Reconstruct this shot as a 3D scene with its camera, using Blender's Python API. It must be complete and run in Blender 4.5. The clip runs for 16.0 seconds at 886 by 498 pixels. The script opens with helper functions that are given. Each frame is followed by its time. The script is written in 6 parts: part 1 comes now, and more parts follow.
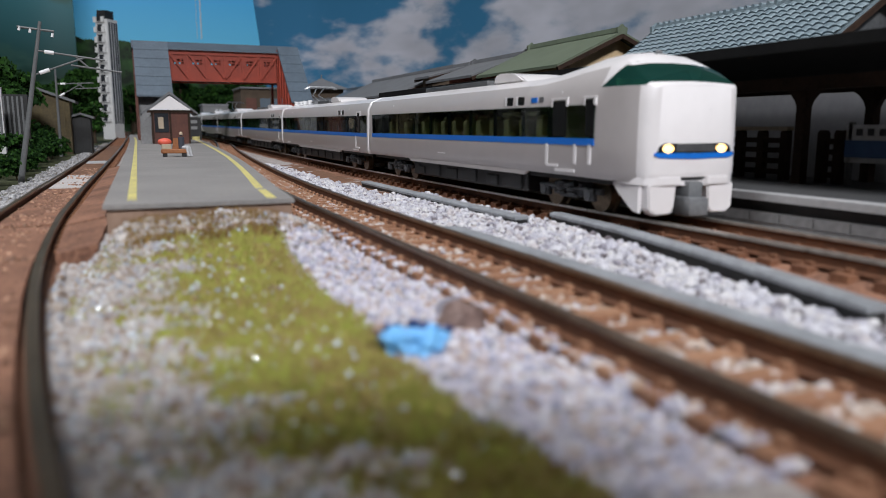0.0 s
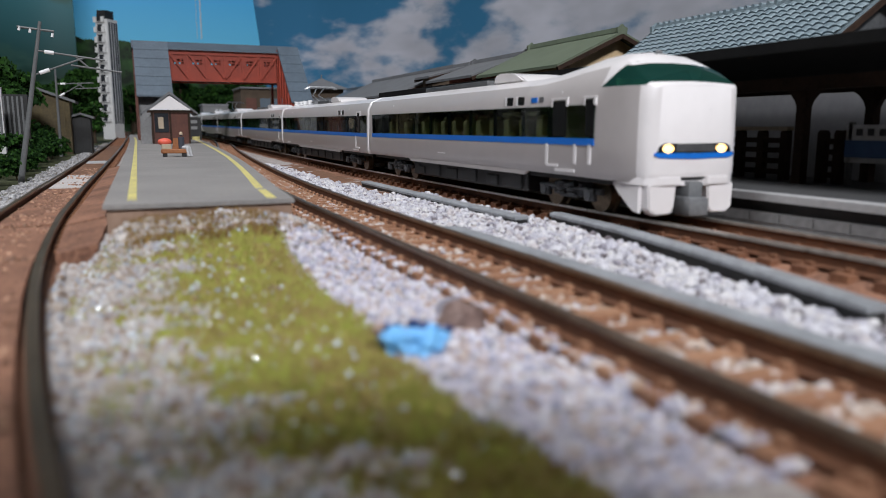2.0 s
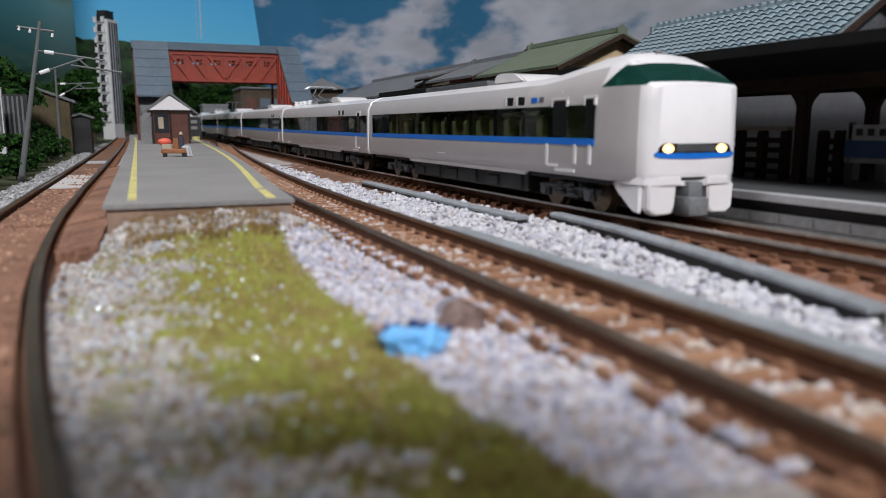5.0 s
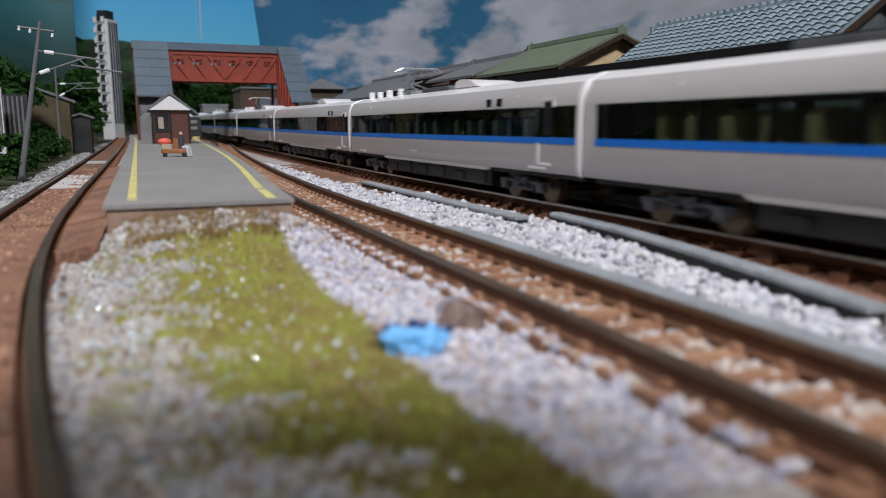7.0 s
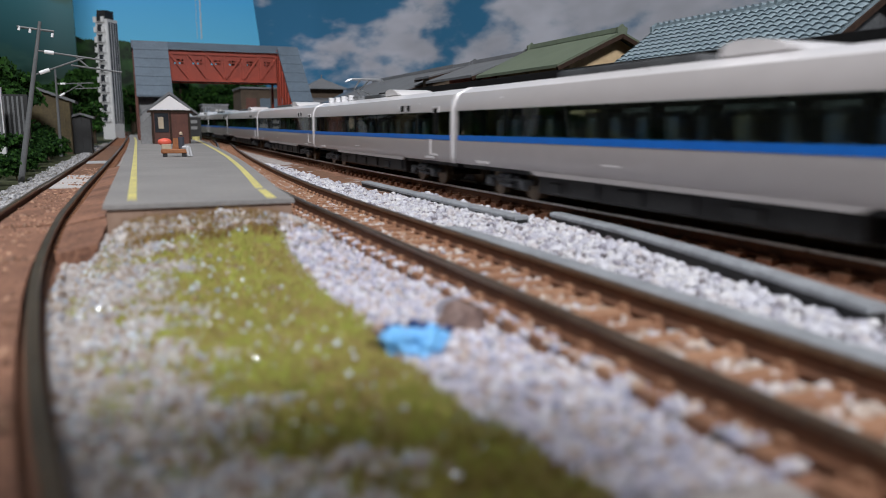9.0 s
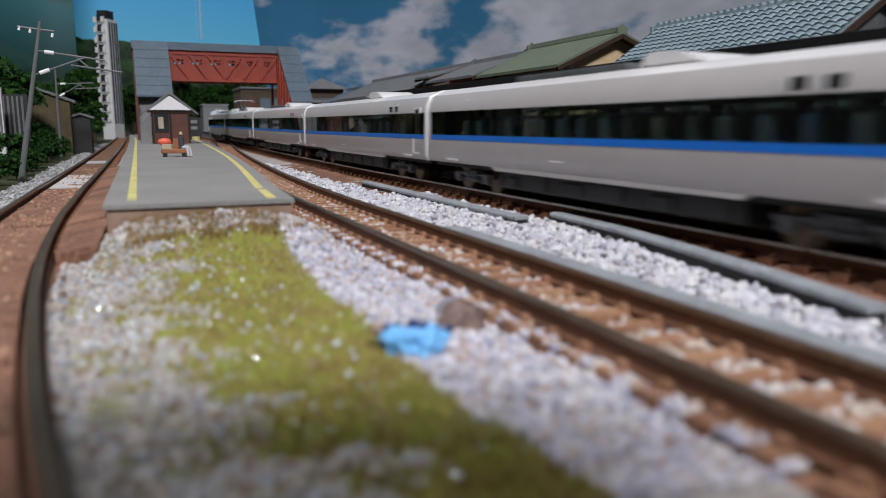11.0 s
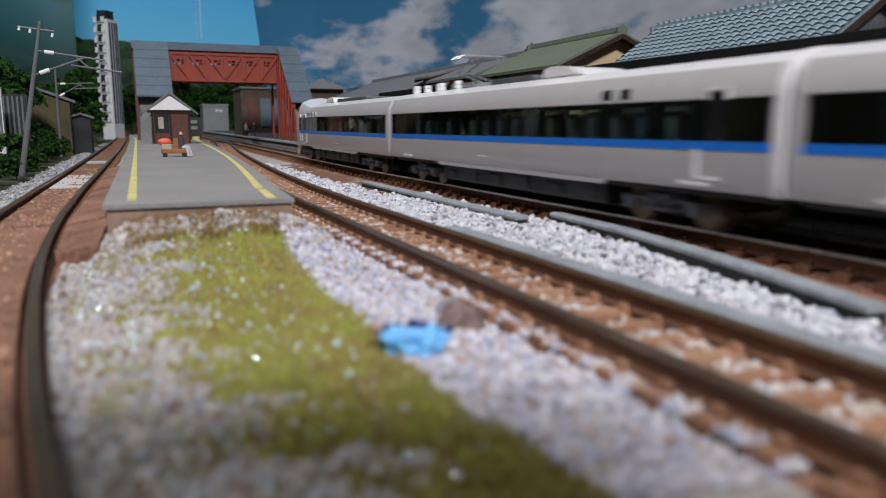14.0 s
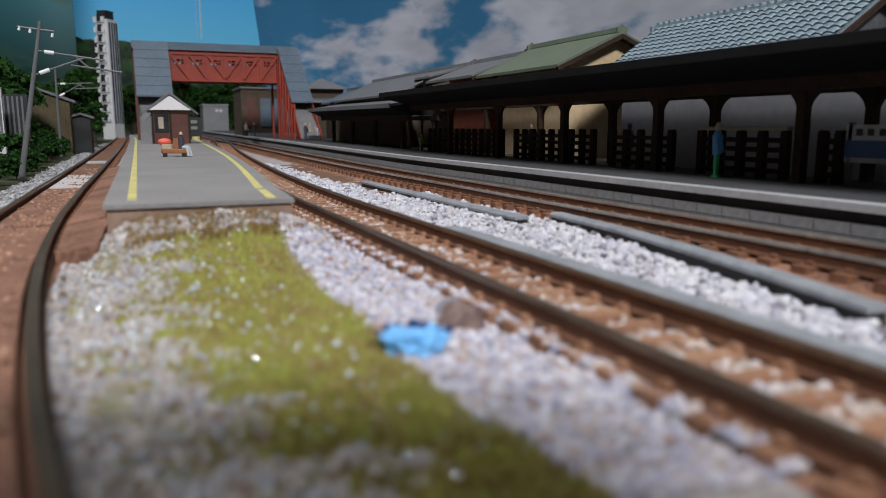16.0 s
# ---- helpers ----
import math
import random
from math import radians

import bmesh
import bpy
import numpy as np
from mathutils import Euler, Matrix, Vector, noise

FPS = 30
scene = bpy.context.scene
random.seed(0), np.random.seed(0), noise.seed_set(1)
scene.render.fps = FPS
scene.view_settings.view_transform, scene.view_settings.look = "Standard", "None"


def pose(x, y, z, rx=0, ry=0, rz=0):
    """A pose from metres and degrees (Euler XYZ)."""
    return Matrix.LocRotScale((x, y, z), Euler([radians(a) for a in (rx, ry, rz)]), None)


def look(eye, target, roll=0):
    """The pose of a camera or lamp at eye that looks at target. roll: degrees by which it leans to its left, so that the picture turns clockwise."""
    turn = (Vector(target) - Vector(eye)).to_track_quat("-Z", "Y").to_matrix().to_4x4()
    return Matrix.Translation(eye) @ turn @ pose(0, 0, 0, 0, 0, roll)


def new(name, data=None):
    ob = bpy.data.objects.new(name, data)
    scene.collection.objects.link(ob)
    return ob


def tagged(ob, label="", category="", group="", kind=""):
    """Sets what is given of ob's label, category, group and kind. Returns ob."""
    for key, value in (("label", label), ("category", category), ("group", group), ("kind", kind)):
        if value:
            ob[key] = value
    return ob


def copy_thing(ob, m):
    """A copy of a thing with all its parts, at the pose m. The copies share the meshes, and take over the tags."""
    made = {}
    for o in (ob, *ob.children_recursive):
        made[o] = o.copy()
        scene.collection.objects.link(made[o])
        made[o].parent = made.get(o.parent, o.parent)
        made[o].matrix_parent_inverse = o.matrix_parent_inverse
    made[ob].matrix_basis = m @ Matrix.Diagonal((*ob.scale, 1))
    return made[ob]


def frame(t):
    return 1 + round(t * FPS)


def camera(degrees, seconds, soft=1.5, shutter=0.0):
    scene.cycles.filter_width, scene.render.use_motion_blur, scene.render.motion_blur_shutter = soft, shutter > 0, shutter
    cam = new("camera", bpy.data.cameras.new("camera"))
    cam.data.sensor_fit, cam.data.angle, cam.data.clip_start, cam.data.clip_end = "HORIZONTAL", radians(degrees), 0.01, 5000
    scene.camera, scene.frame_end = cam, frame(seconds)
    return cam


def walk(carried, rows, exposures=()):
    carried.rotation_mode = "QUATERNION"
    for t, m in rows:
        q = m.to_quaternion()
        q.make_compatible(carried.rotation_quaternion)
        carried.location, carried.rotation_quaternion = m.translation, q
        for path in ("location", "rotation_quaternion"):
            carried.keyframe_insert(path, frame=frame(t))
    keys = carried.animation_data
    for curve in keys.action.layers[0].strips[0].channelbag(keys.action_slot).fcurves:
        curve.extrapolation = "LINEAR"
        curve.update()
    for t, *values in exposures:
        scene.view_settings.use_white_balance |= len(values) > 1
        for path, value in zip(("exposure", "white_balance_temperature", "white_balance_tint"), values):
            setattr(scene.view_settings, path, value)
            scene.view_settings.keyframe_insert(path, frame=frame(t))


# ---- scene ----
# A model railway, 1:150, in true metres; the numbers below are millimetres.
MM = 0.001
cam = camera(62.2, 16.0, soft=0.5, shutter=0.5)
EYE = pose(0, 0, 0.014, 90 - 9.43, 0, -23.0)
walk(cam, [(0.0, EYE), (16.0, EYE)])
cam.data.dof.use_dof = True
cam.data.dof.focus_distance = 0.23
cam.data.dof.aperture_fstop = 36

# ---- light: the room's ceiling lamps ----
world = bpy.data.worlds.new("room_dark")
scene.world = world
world.use_nodes = True
world.node_tree.nodes["Background"].inputs[0].default_value = (0.8, 0.9, 1.0, 1)
world.node_tree.nodes["Background"].inputs[1].default_value = 0.015


def ceiling_lamp_light(x, y, z, sx, sy, watts, target):
    data = bpy.data.lights.new("ceiling_light", "AREA")
    data.shape, data.size, data.size_y = "RECTANGLE", sx, sy
    data.energy, data.color = watts, (0.95, 0.965, 1.0)
    ob = new("ceiling_light", data)
    ob.matrix_world = look((x, y, z), target)


ceiling_lamp_light(-0.10, -0.95, 0.92, 0.32, 0.18, 20.0, (0.05, 0.15, 0))
ceiling_lamp_light(-0.50, 0.22, 1.42, 0.3, 0.7, 15.0, (0.05, 0.2, 0))
scene.view_settings.exposure = 0.0


# ---- materials ----
def mat(name, a, b=None, scale=200.0, rough=0.6, metal=0.0, bump=0.0, fine=None, spec=0.5, emit=0.0, island=0.0, rnd=0.0, detail=6.0, coat=0.0):
    m = bpy.data.materials.new(name)
    m.use_nodes = True
    nt = m.node_tree
    n, l = nt.nodes, nt.links
    p = n["Principled BSDF"]
    p.inputs["Roughness"].default_value = rough
    p.inputs["Metallic"].default_value = metal
    p.inputs["Specular IOR Level"].default_value = spec
    p.inputs["Coat Weight"].default_value = coat
    b = b or tuple(c * 0.75 for c in a)
    tc = n.new("ShaderNodeTexCoord")
    big = n.new("ShaderNodeTexNoise")
    big.inputs["Scale"].default_value = scale
    big.inputs["Detail"].default_value = detail
    l.new(tc.outputs["Object"], big.inputs["Vector"])
    small = n.new("ShaderNodeTexNoise")
    small.inputs["Scale"].default_value = fine or scale * 7
    small.inputs["Detail"].default_value = 3
    l.new(tc.outputs["Object"], small.inputs["Vector"])
    add = n.new("ShaderNodeMath")
    add.operation = "MULTIPLY_ADD"
    add.inputs[1].default_value = 0.5
    l.new(small.outputs["Fac"], add.inputs[0])
    half = n.new("ShaderNodeMath")
    half.operation = "MULTIPLY"
    half.inputs[1].default_value = 0.5
    l.new(big.outputs["Fac"], half.inputs[0])
    l.new(half.outputs[0], add.inputs[2])
    ramp = n.new("ShaderNodeMapRange")
    ramp.inputs[1].default_value, ramp.inputs[2].default_value = 0.36, 0.64
    fac = add.outputs[0]
    if island or rnd:
        src = n.new("ShaderNodeNewGeometry").outputs["Random Per Island"] if island else n.new("ShaderNodeObjectInfo").outputs["Random"]
        k = n.new("ShaderNodeMath")
        k.operation = "MULTIPLY_ADD"
        k.inputs[1].default_value = island or rnd
        k.inputs[2].default_value = -(island or rnd) / 2
        l.new(src, k.inputs[0])
        s = n.new("ShaderNodeMath")
        l.new(k.outputs[0], s.inputs[0])
        l.new(fac, s.inputs[1])
        fac = s.outputs[0]
    l.new(fac, ramp.inputs[0])
    mix = n.new("ShaderNodeMix")
    mix.data_type = "RGBA"
    mix.inputs["A"].default_value, mix.inputs["B"].default_value = (*b, 1), (*a, 1)
    l.new(ramp.outputs[0], mix.inputs["Factor"])
    l.new(mix.outputs["Result"], p.inputs["Base Color"])
    rr = n.new("ShaderNodeMapRange")
    rr.inputs[3].default_value, rr.inputs[4].default_value = max(rough - 0.08, 0.02), min(rough + 0.1, 1)
    l.new(small.outputs["Fac"], rr.inputs[0])
    l.new(rr.outputs[0], p.inputs["Roughness"])
    if bump:
        bp = n.new("ShaderNodeBump")
        bp.inputs["Strength"].default_value = 0.6
        bp.inputs["Distance"].default_value = bump * MM
        l.new(add.outputs[0], bp.inputs["Height"])
        l.new(bp.outputs[0], p.inputs["Normal"])
    if emit:
        p.inputs["Emission Color"].default_value = (*a, 1)
        p.inputs["Emission Strength"].default_value = emit
    return m


def stone_mat(name, tones, rough=0.5, spec=0.5):
    """Broken stones, each of a tone of its own, with fine grain and grime."""
    m = mat(name, (0.8, 0.8, 0.8), None, 500, rough, bump=0.15, spec=spec)
    n, l = m.node_tree.nodes, m.node_tree.links
    p = n["Principled BSDF"]
    grain = p.inputs["Base Color"].links[0].from_socket
    geo = n.new("ShaderNodeNewGeometry")
    ramp = n.new("ShaderNodeValToRGB")
    ramp.color_ramp.interpolation = "CONSTANT"
    el = ramp.color_ramp.elements
    for i, (at, tone) in enumerate(tones):
        e = el[i] if i < 2 else el.new(at)
        e.position = at
        e.color = (*tone, 1)
    l.new(geo.outputs["Random Per Island"], ramp.inputs[0])
    mul = n.new("ShaderNodeMix")
    mul.data_type, mul.blend_type = "RGBA", "MULTIPLY"
    mul.inputs["Factor"].default_value = 1.0
    l.new(ramp.outputs[0], mul.inputs["A"])
    l.new(grain, mul.inputs["B"])
    l.new(mul.outputs["Result"], p.inputs["Base Color"])
    return m


def glass_mat(name, tint, rough=0.03, ior=1.5, body=None):
    m = bpy.data.materials.new(name)
    m.use_nodes = True
    n, l = m.node_tree.nodes, m.node_tree.links
    n.remove(n["Principled BSDF"])
    tr = n.new("ShaderNodeBsdfTransparent")
    tr.inputs[0].default_value = (*tint, 1)
    gl = n.new("ShaderNodeBsdfGlossy")
    gl.inputs["Roughness"].default_value = rough
    lw = n.new("ShaderNodeLayerWeight")
    lw.inputs[0].default_value = 0.5
    steep = n.new("ShaderNodeMath")
    steep.operation = "POWER"
    steep.inputs[1].default_value = 5.0
    l.new(lw.outputs["Facing"], steep.inputs[0])
    fr = n.new("ShaderNodeMapRange")
    fr.inputs[3].default_value, fr.inputs[4].default_value = ((ior - 1) / (ior + 1)) ** 2, 1.0
    l.new(steep.outputs[0], fr.inputs[0])
    mx = n.new("ShaderNodeMixShader")
    l.new(fr.outputs[0], mx.inputs[0])
    inner = tr.outputs[0]
    if body:
        # half clear; the diffuse colour stands in for green reflections on the pane
        df = n.new("ShaderNodeBsdfDiffuse")
        df.inputs[0].default_value = (*body, 1)
        half = n.new("ShaderNodeMixShader")
        half.inputs[0].default_value = 0.55
        l.new(inner, half.inputs[1])
        l.new(df.outputs[0], half.inputs[2])
        inner = half.outputs[0]
    l.new(inner, mx.inputs[1])
    l.new(gl.outputs[0], mx.inputs[2])
    l.new(mx.outputs[0], n["Material Output"].inputs[0])
    return m


def print_mat(name, low, high, cloud, hill=None, cloud_at=0.52, scale=5.0, z0=0.0, z1=0.3, tilt=0.0, spread_y=None):
    """A printed backdrop: a blue gradient, clouds, and a wooded hill under an uneven line."""
    m = bpy.data.materials.new(name)
    m.use_nodes = True
    n, l = m.node_tree.nodes, m.node_tree.links
    p = n["Principled BSDF"]
    p.inputs["Roughness"].default_value = 0.45
    p.inputs["Specular IOR Level"].default_value = 0.2
    tc = n.new("ShaderNodeTexCoord")
    sep = n.new("ShaderNodeSeparateXYZ")
    l.new(tc.outputs["Object"], sep.inputs[0])
    mr = n.new("ShaderNodeMapRange")
    mr.inputs[1].default_value, mr.inputs[2].default_value = z0, z1
    l.new(sep.outputs["Z"], mr.inputs[0])
    sky = n.new("ShaderNodeMix")
    sky.data_type = "RGBA"
    sky.inputs["A"].default_value, sky.inputs["B"].default_value = (*low, 1), (*high, 1)
    l.new(mr.outputs[0], sky.inputs["Factor"])
    out = sky.outputs["Result"]
    if cloud:
        mp = n.new("ShaderNodeMapping")
        mp.inputs["Scale"].default_value = (1, 1, 2.3)
        mp.inputs["Location"].default_value = (0.37, 0.1, 0.2)
        l.new(tc.outputs["Object"], mp.inputs[0])
        no = n.new("ShaderNodeTexNoise")
        no.inputs["Scale"].default_value, no.inputs["Detail"].default_value = scale, 7
        no.inputs["Roughness"].default_value = 0.5
        l.new(mp.outputs[0], no.inputs["Vector"])
        soft = n.new("ShaderNodeMapRange")
        soft.interpolation_type = "SMOOTHSTEP"
        soft.inputs[1].default_value, soft.inputs[2].default_value = cloud_at - 0.06, cloud_at + 0.09
        amount = no.outputs["Fac"]
        if spread_y:
            more = n.new("ShaderNodeMapRange")
            more.inputs[1].default_value, more.inputs[3].default_value, more.inputs[2].default_value, more.inputs[4].default_value = spread_y
            l.new(sep.outputs["Y"], more.inputs[0])
            both = n.new("ShaderNodeMath")
            l.new(more.outputs[0], both.inputs[0])
            l.new(amount, both.inputs[1])
            amount = both.outputs[0]
        l.new(amount, soft.inputs[0])
        grey = n.new("ShaderNodeTexNoise")
        grey.inputs["Scale"].default_value = scale * 2.2
        l.new(mp.outputs[0], grey.inputs["Vector"])
        tone = n.new("ShaderNodeMix")
        tone.data_type = "RGBA"
        tone.inputs["A"].default_value = (*[c * 0.55 for c in cloud], 1)
        tone.inputs["B"].default_value = (*cloud, 1)
        l.new(grey.outputs["Fac"], tone.inputs["Factor"])
        cm = n.new("ShaderNodeMix")
        cm.data_type = "RGBA"
        l.new(soft.outputs[0], cm.inputs["Factor"])
        l.new(out, cm.inputs["A"])
        l.new(tone.outputs["Result"], cm.inputs["B"])
        out = cm.outputs["Result"]
    if hill:
        ridge = n.new("ShaderNodeTexNoise")
        ridge.inputs["Scale"].default_value, ridge.inputs["Detail"].default_value = 9, 8
        l.new(tc.outputs["Object"], ridge.inputs["Vector"])
        line = n.new("ShaderNodeMath")
        line.operation = "MULTIPLY_ADD"
        line.inputs[1].default_value, line.inputs[2].default_value = hill[1], hill[0]
        l.new(ridge.outputs["Fac"], line.inputs[0])
        slope = n.new("ShaderNodeMath")
        slope.operation = "MULTIPLY_ADD"
        slope.inputs[1].default_value = tilt
        l.new(sep.outputs["X"], slope.inputs[0])
        l.new(line.outputs[0], slope.inputs[2])
        below = n.new("ShaderNodeMath")
        below.operation = "LESS_THAN"
        l.new(sep.outputs["Z"], below.inputs[0])
        l.new(slope.outputs[0], below.inputs[1])
        leaf = n.new("ShaderNodeTexNoise")
        leaf.inputs["Scale"].default_value, leaf.inputs["Detail"].default_value = 60, 8
        l.new(tc.outputs["Object"], leaf.inputs["Vector"])
        wood = n.new("ShaderNodeMix")
        wood.data_type = "RGBA"
        wood.inputs["A"].default_value, wood.inputs["B"].default_value = (0.003, 0.013, 0.004, 1), (0.028, 0.095, 0.022, 1)
        lr = n.new("ShaderNodeMapRange")
        lr.inputs[1].default_value, lr.inputs[2].default_value = 0.35, 0.68
        l.new(leaf.outputs["Fac"], lr.inputs[0])
        l.new(lr.outputs[0], wood.inputs["Factor"])
        hm = n.new("ShaderNodeMix")
        hm.data_type = "RGBA"
        l.new(below.outputs[0], hm.inputs["Factor"])
        l.new(out, hm.inputs["A"])
        l.new(wood.outputs["Result"], hm.inputs["B"])
        out = hm.outputs["Result"]
    l.new(out, p.inputs["Base Color"])
    return m


GREY_PAINT = mat("grey_car_paint", (0.53, 0.495, 0.495), (0.49, 0.457, 0.457), 40, 0.34, coat=0.25)
WHITE_PAINT = mat("white_car_paint", (0.84, 0.81, 0.82), (0.79, 0.76, 0.77), 40, 0.3, coat=0.3)
BLUE_PAINT = mat("blue_stripe_paint", (0.01, 0.18, 0.70), (0.01, 0.155, 0.62), 60, 0.35)
BLACK_GLOSS = mat("black_gloss", (0.012, 0.012, 0.014), None, 60, 0.18)
TINTED = glass_mat("tinted_window_glass", (0.68, 0.74, 0.71))
SCREEN_GLASS = glass_mat("green_windscreen_glass", (0.25, 0.60, 0.48), 0.06, 1.6, body=(0.010, 0.068, 0.055))
SEAT_TAN = mat("tan_seat_plastic", (0.62, 0.50, 0.28), (0.40, 0.30, 0.15), 300, 0.6)
SEAT_BLUE = mat("blue_seat_plastic", (0.14, 0.20, 0.38), (0.30, 0.26, 0.16), 60, 0.6)
INNER_TAN = mat("interior_tan_plastic", (0.62, 0.52, 0.32), (0.46, 0.37, 0.22), 90, 0.6)
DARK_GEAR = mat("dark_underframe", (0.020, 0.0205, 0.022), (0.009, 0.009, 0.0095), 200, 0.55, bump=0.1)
BOGIE_GREY = mat("bogie_grey_plastic", (0.10, 0.105, 0.118), (0.022, 0.024, 0.026), 300, 0.45, bump=0.1)
WHEEL_METAL = mat("wheel_metal", (0.25, 0.19, 0.13), (0.12, 0.09, 0.06), 300, 0.4, metal=0.8)
COUPLER_GREY = mat("coupler_grey", (0.22, 0.23, 0.24), (0.15, 0.155, 0.165), 200, 0.5)
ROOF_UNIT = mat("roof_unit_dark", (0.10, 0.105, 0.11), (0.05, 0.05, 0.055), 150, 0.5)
CERAMIC = mat("white_insulator", (0.86, 0.86, 0.88), (0.78, 0.78, 0.8), 100, 0.3)
STEEL = mat("pantograph_metal", (0.42, 0.44, 0.46), (0.3, 0.31, 0.33), 300, 0.35, metal=0.6)
LAMP_GLOW = mat("warm_headlight", (1.0, 0.60, 0.22), None, 50, 0.3, emit=3.0)
RAIL_STEEL = mat("rail_head_steel", (0.27, 0.20, 0.14), (0.13, 0.085, 0.055), 150, 0.35, metal=0.75, fine=2500)
RUST = mat("rusty_rail_web", (0.16, 0.065, 0.03), (0.085, 0.035, 0.018), 220, 0.8, bump=0.15)
SLEEPER = mat("brown_sleeper", (0.30, 0.14, 0.075), (0.15, 0.065, 0.035), 260, 0.85, bump=0.25, rnd=0.12)
PALE_SLEEPER = mat("pale_sleeper_end", (0.40, 0.22, 0.13), (0.22, 0.10, 0.055), 300, 0.8, bump=0.2, rnd=0.12)
RUST_BED = mat("rust_brown_trackbed", (0.35, 0.175, 0.11), (0.12, 0.055, 0.035), 100, 0.85, bump=0.4, fine=1600)
BALLAST = stone_mat("white_ballast", [(0, (0.77, 0.76, 0.82)), (0.3, (0.60, 0.59, 0.67)), (0.55, (0.84, 0.82, 0.84)), (0.75, (0.67, 0.62, 0.64)), (0.86, (0.38, 0.36, 0.42)), (0.94, (0.24, 0.21, 0.23))])
LILAC_STONE = stone_mat("lilac_ballast", [(0, (0.76, 0.72, 0.82)), (0.24, (0.57, 0.55, 0.68)), (0.44, (0.87, 0.85, 0.91)), (0.6, (0.68, 0.57, 0.53)), (0.76, (0.44, 0.45, 0.59)), (0.86, (0.49, 0.34, 0.27)), (0.94, (0.28, 0.26, 0.27))])
MIXED_STONE = stone_mat("mixed_beige_ballast", [(0, (0.58, 0.50, 0.45)), (0.25, (0.48, 0.47, 0.51)), (0.45, (0.67, 0.62, 0.59)), (0.58, (0.39, 0.30, 0.23)), (0.72, (0.36, 0.42, 0.51)), (0.82, (0.28, 0.17, 0.11)), (0.92, (0.72, 0.72, 0.75))])
GLINT = mat("glassy_glued_grain", (0.85, 0.9, 0.95), (0.6, 0.72, 0.8), 400, 0.1, spec=1.0, coat=1.0)
DEEP_BLUE = mat("deep_blue_paint", (0.015, 0.05, 0.20), (0.01, 0.02, 0.07), 500, 0.4, bump=0.3)
SAND = stone_mat("beige_ballast", [(0, (0.72, 0.60, 0.52)), (0.3, (0.55, 0.38, 0.28)), (0.5, (0.82, 0.76, 0.74)), (0.68, (0.42, 0.22, 0.13)), (0.84, (0.66, 0.62, 0.66))])
BED = mat("glued_ballast_bed", (0.50, 0.46, 0.45), (0.26, 0.22, 0.20), 420, 0.8, bump=0.5, fine=1800)
SOIL = mat("brown_earth", (0.24, 0.12, 0.07), (0.12, 0.06, 0.035), 220, 0.9, bump=0.5)
MOSS = mat("dark_mossy_ground", (0.075, 0.085, 0.03), (0.03, 0.035, 0.015), 200, 0.95, bump=0.6)
EARTH_FACE = mat("dusty_brown_plaster", (0.34, 0.23, 0.17), (0.22, 0.14, 0.10), 120, 0.85, bump=0.3)
GREY_STONE = stone_mat("grey_gravel", [(0, (0.46, 0.45, 0.46)), (0.35, (0.34, 0.34, 0.36)), (0.6, (0.58, 0.57, 0.58)), (0.8, (0.26, 0.24, 0.22))])
BRIGHT_RAIL = mat("polished_rail_head", (0.72, 0.70, 0.66), (0.45, 0.42, 0.38), 120, 0.3, metal=0.7)
RUST_GRIT = mat("rusty_grit", (0.45, 0.26, 0.17), (0.16, 0.08, 0.05), 500, 0.6, island=0.42)
DARK_ASPHALT = mat("dark_asphalt", (0.055, 0.055, 0.058), (0.035, 0.035, 0.037), 90, 0.8, bump=0.1, fine=1500)
TURF = mat("olive_flock_turf", (0.31, 0.34, 0.06), (0.27, 0.19, 0.07), 75, 0.95, bump=0.6, fine=1500)
FLOCK = mat("flock_fibre", (0.36, 0.41, 0.075), (0.31, 0.21, 0.085), 60, 0.9, island=0.4)
DRY_FLOCK = mat("dry_flock_fibre", (0.30, 0.19, 0.06), (0.16, 0.085, 0.03), 170, 0.9, island=0.4)
CONCRETE = mat("grey_concrete_paint", (0.25, 0.25, 0.255), (0.18, 0.18, 0.185), 60, 0.7, bump=0.1, fine=900)
TROUGH = mat("blue_grey_concrete", (0.33, 0.345, 0.37), (0.20, 0.21, 0.225), 150, 0.6, bump=0.15)
KERB = mat("pale_platform_kerb", (0.45, 0.45, 0.46), (0.34, 0.34, 0.35), 130, 0.65, bump=0.1)
BLOCK = mat("grey_platform_block", (0.25, 0.25, 0.255), (0.17, 0.17, 0.175), 130, 0.75, bump=0.15, rnd=0.1)
PLATFORM = mat("grey_platform_asphalt", (0.29, 0.275, 0.265), (0.205, 0.195, 0.19), 45, 0.75, bump=0.1, fine=1500)
YELLOW = mat("yellow_line_paint", (0.74, 0.66, 0.22), (0.48, 0.42, 0.19), 200, 0.6)
TIMBER = mat("dark_stained_timber", (0.050, 0.028, 0.019), (0.025, 0.015, 0.011), 200, 0.75, bump=0.1, spec=0.2)
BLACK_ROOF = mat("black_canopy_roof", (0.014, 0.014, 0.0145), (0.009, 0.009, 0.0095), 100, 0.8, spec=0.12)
RED_BROWN = mat("red_brown_wall", (0.13, 0.045, 0.03), (0.08, 0.028, 0.02), 150, 0.65, bump=0.1)
BRICK_RED = mat("red_brick_wall", (0.38, 0.10, 0.06), (0.26, 0.07, 0.045), 250, 0.7, bump=0.1)
BRIDGE_RED = mat("vermilion_bridge_paint", (0.34, 0.045, 0.02), (0.23, 0.03, 0.014), 130, 0.5, bump=0.08)
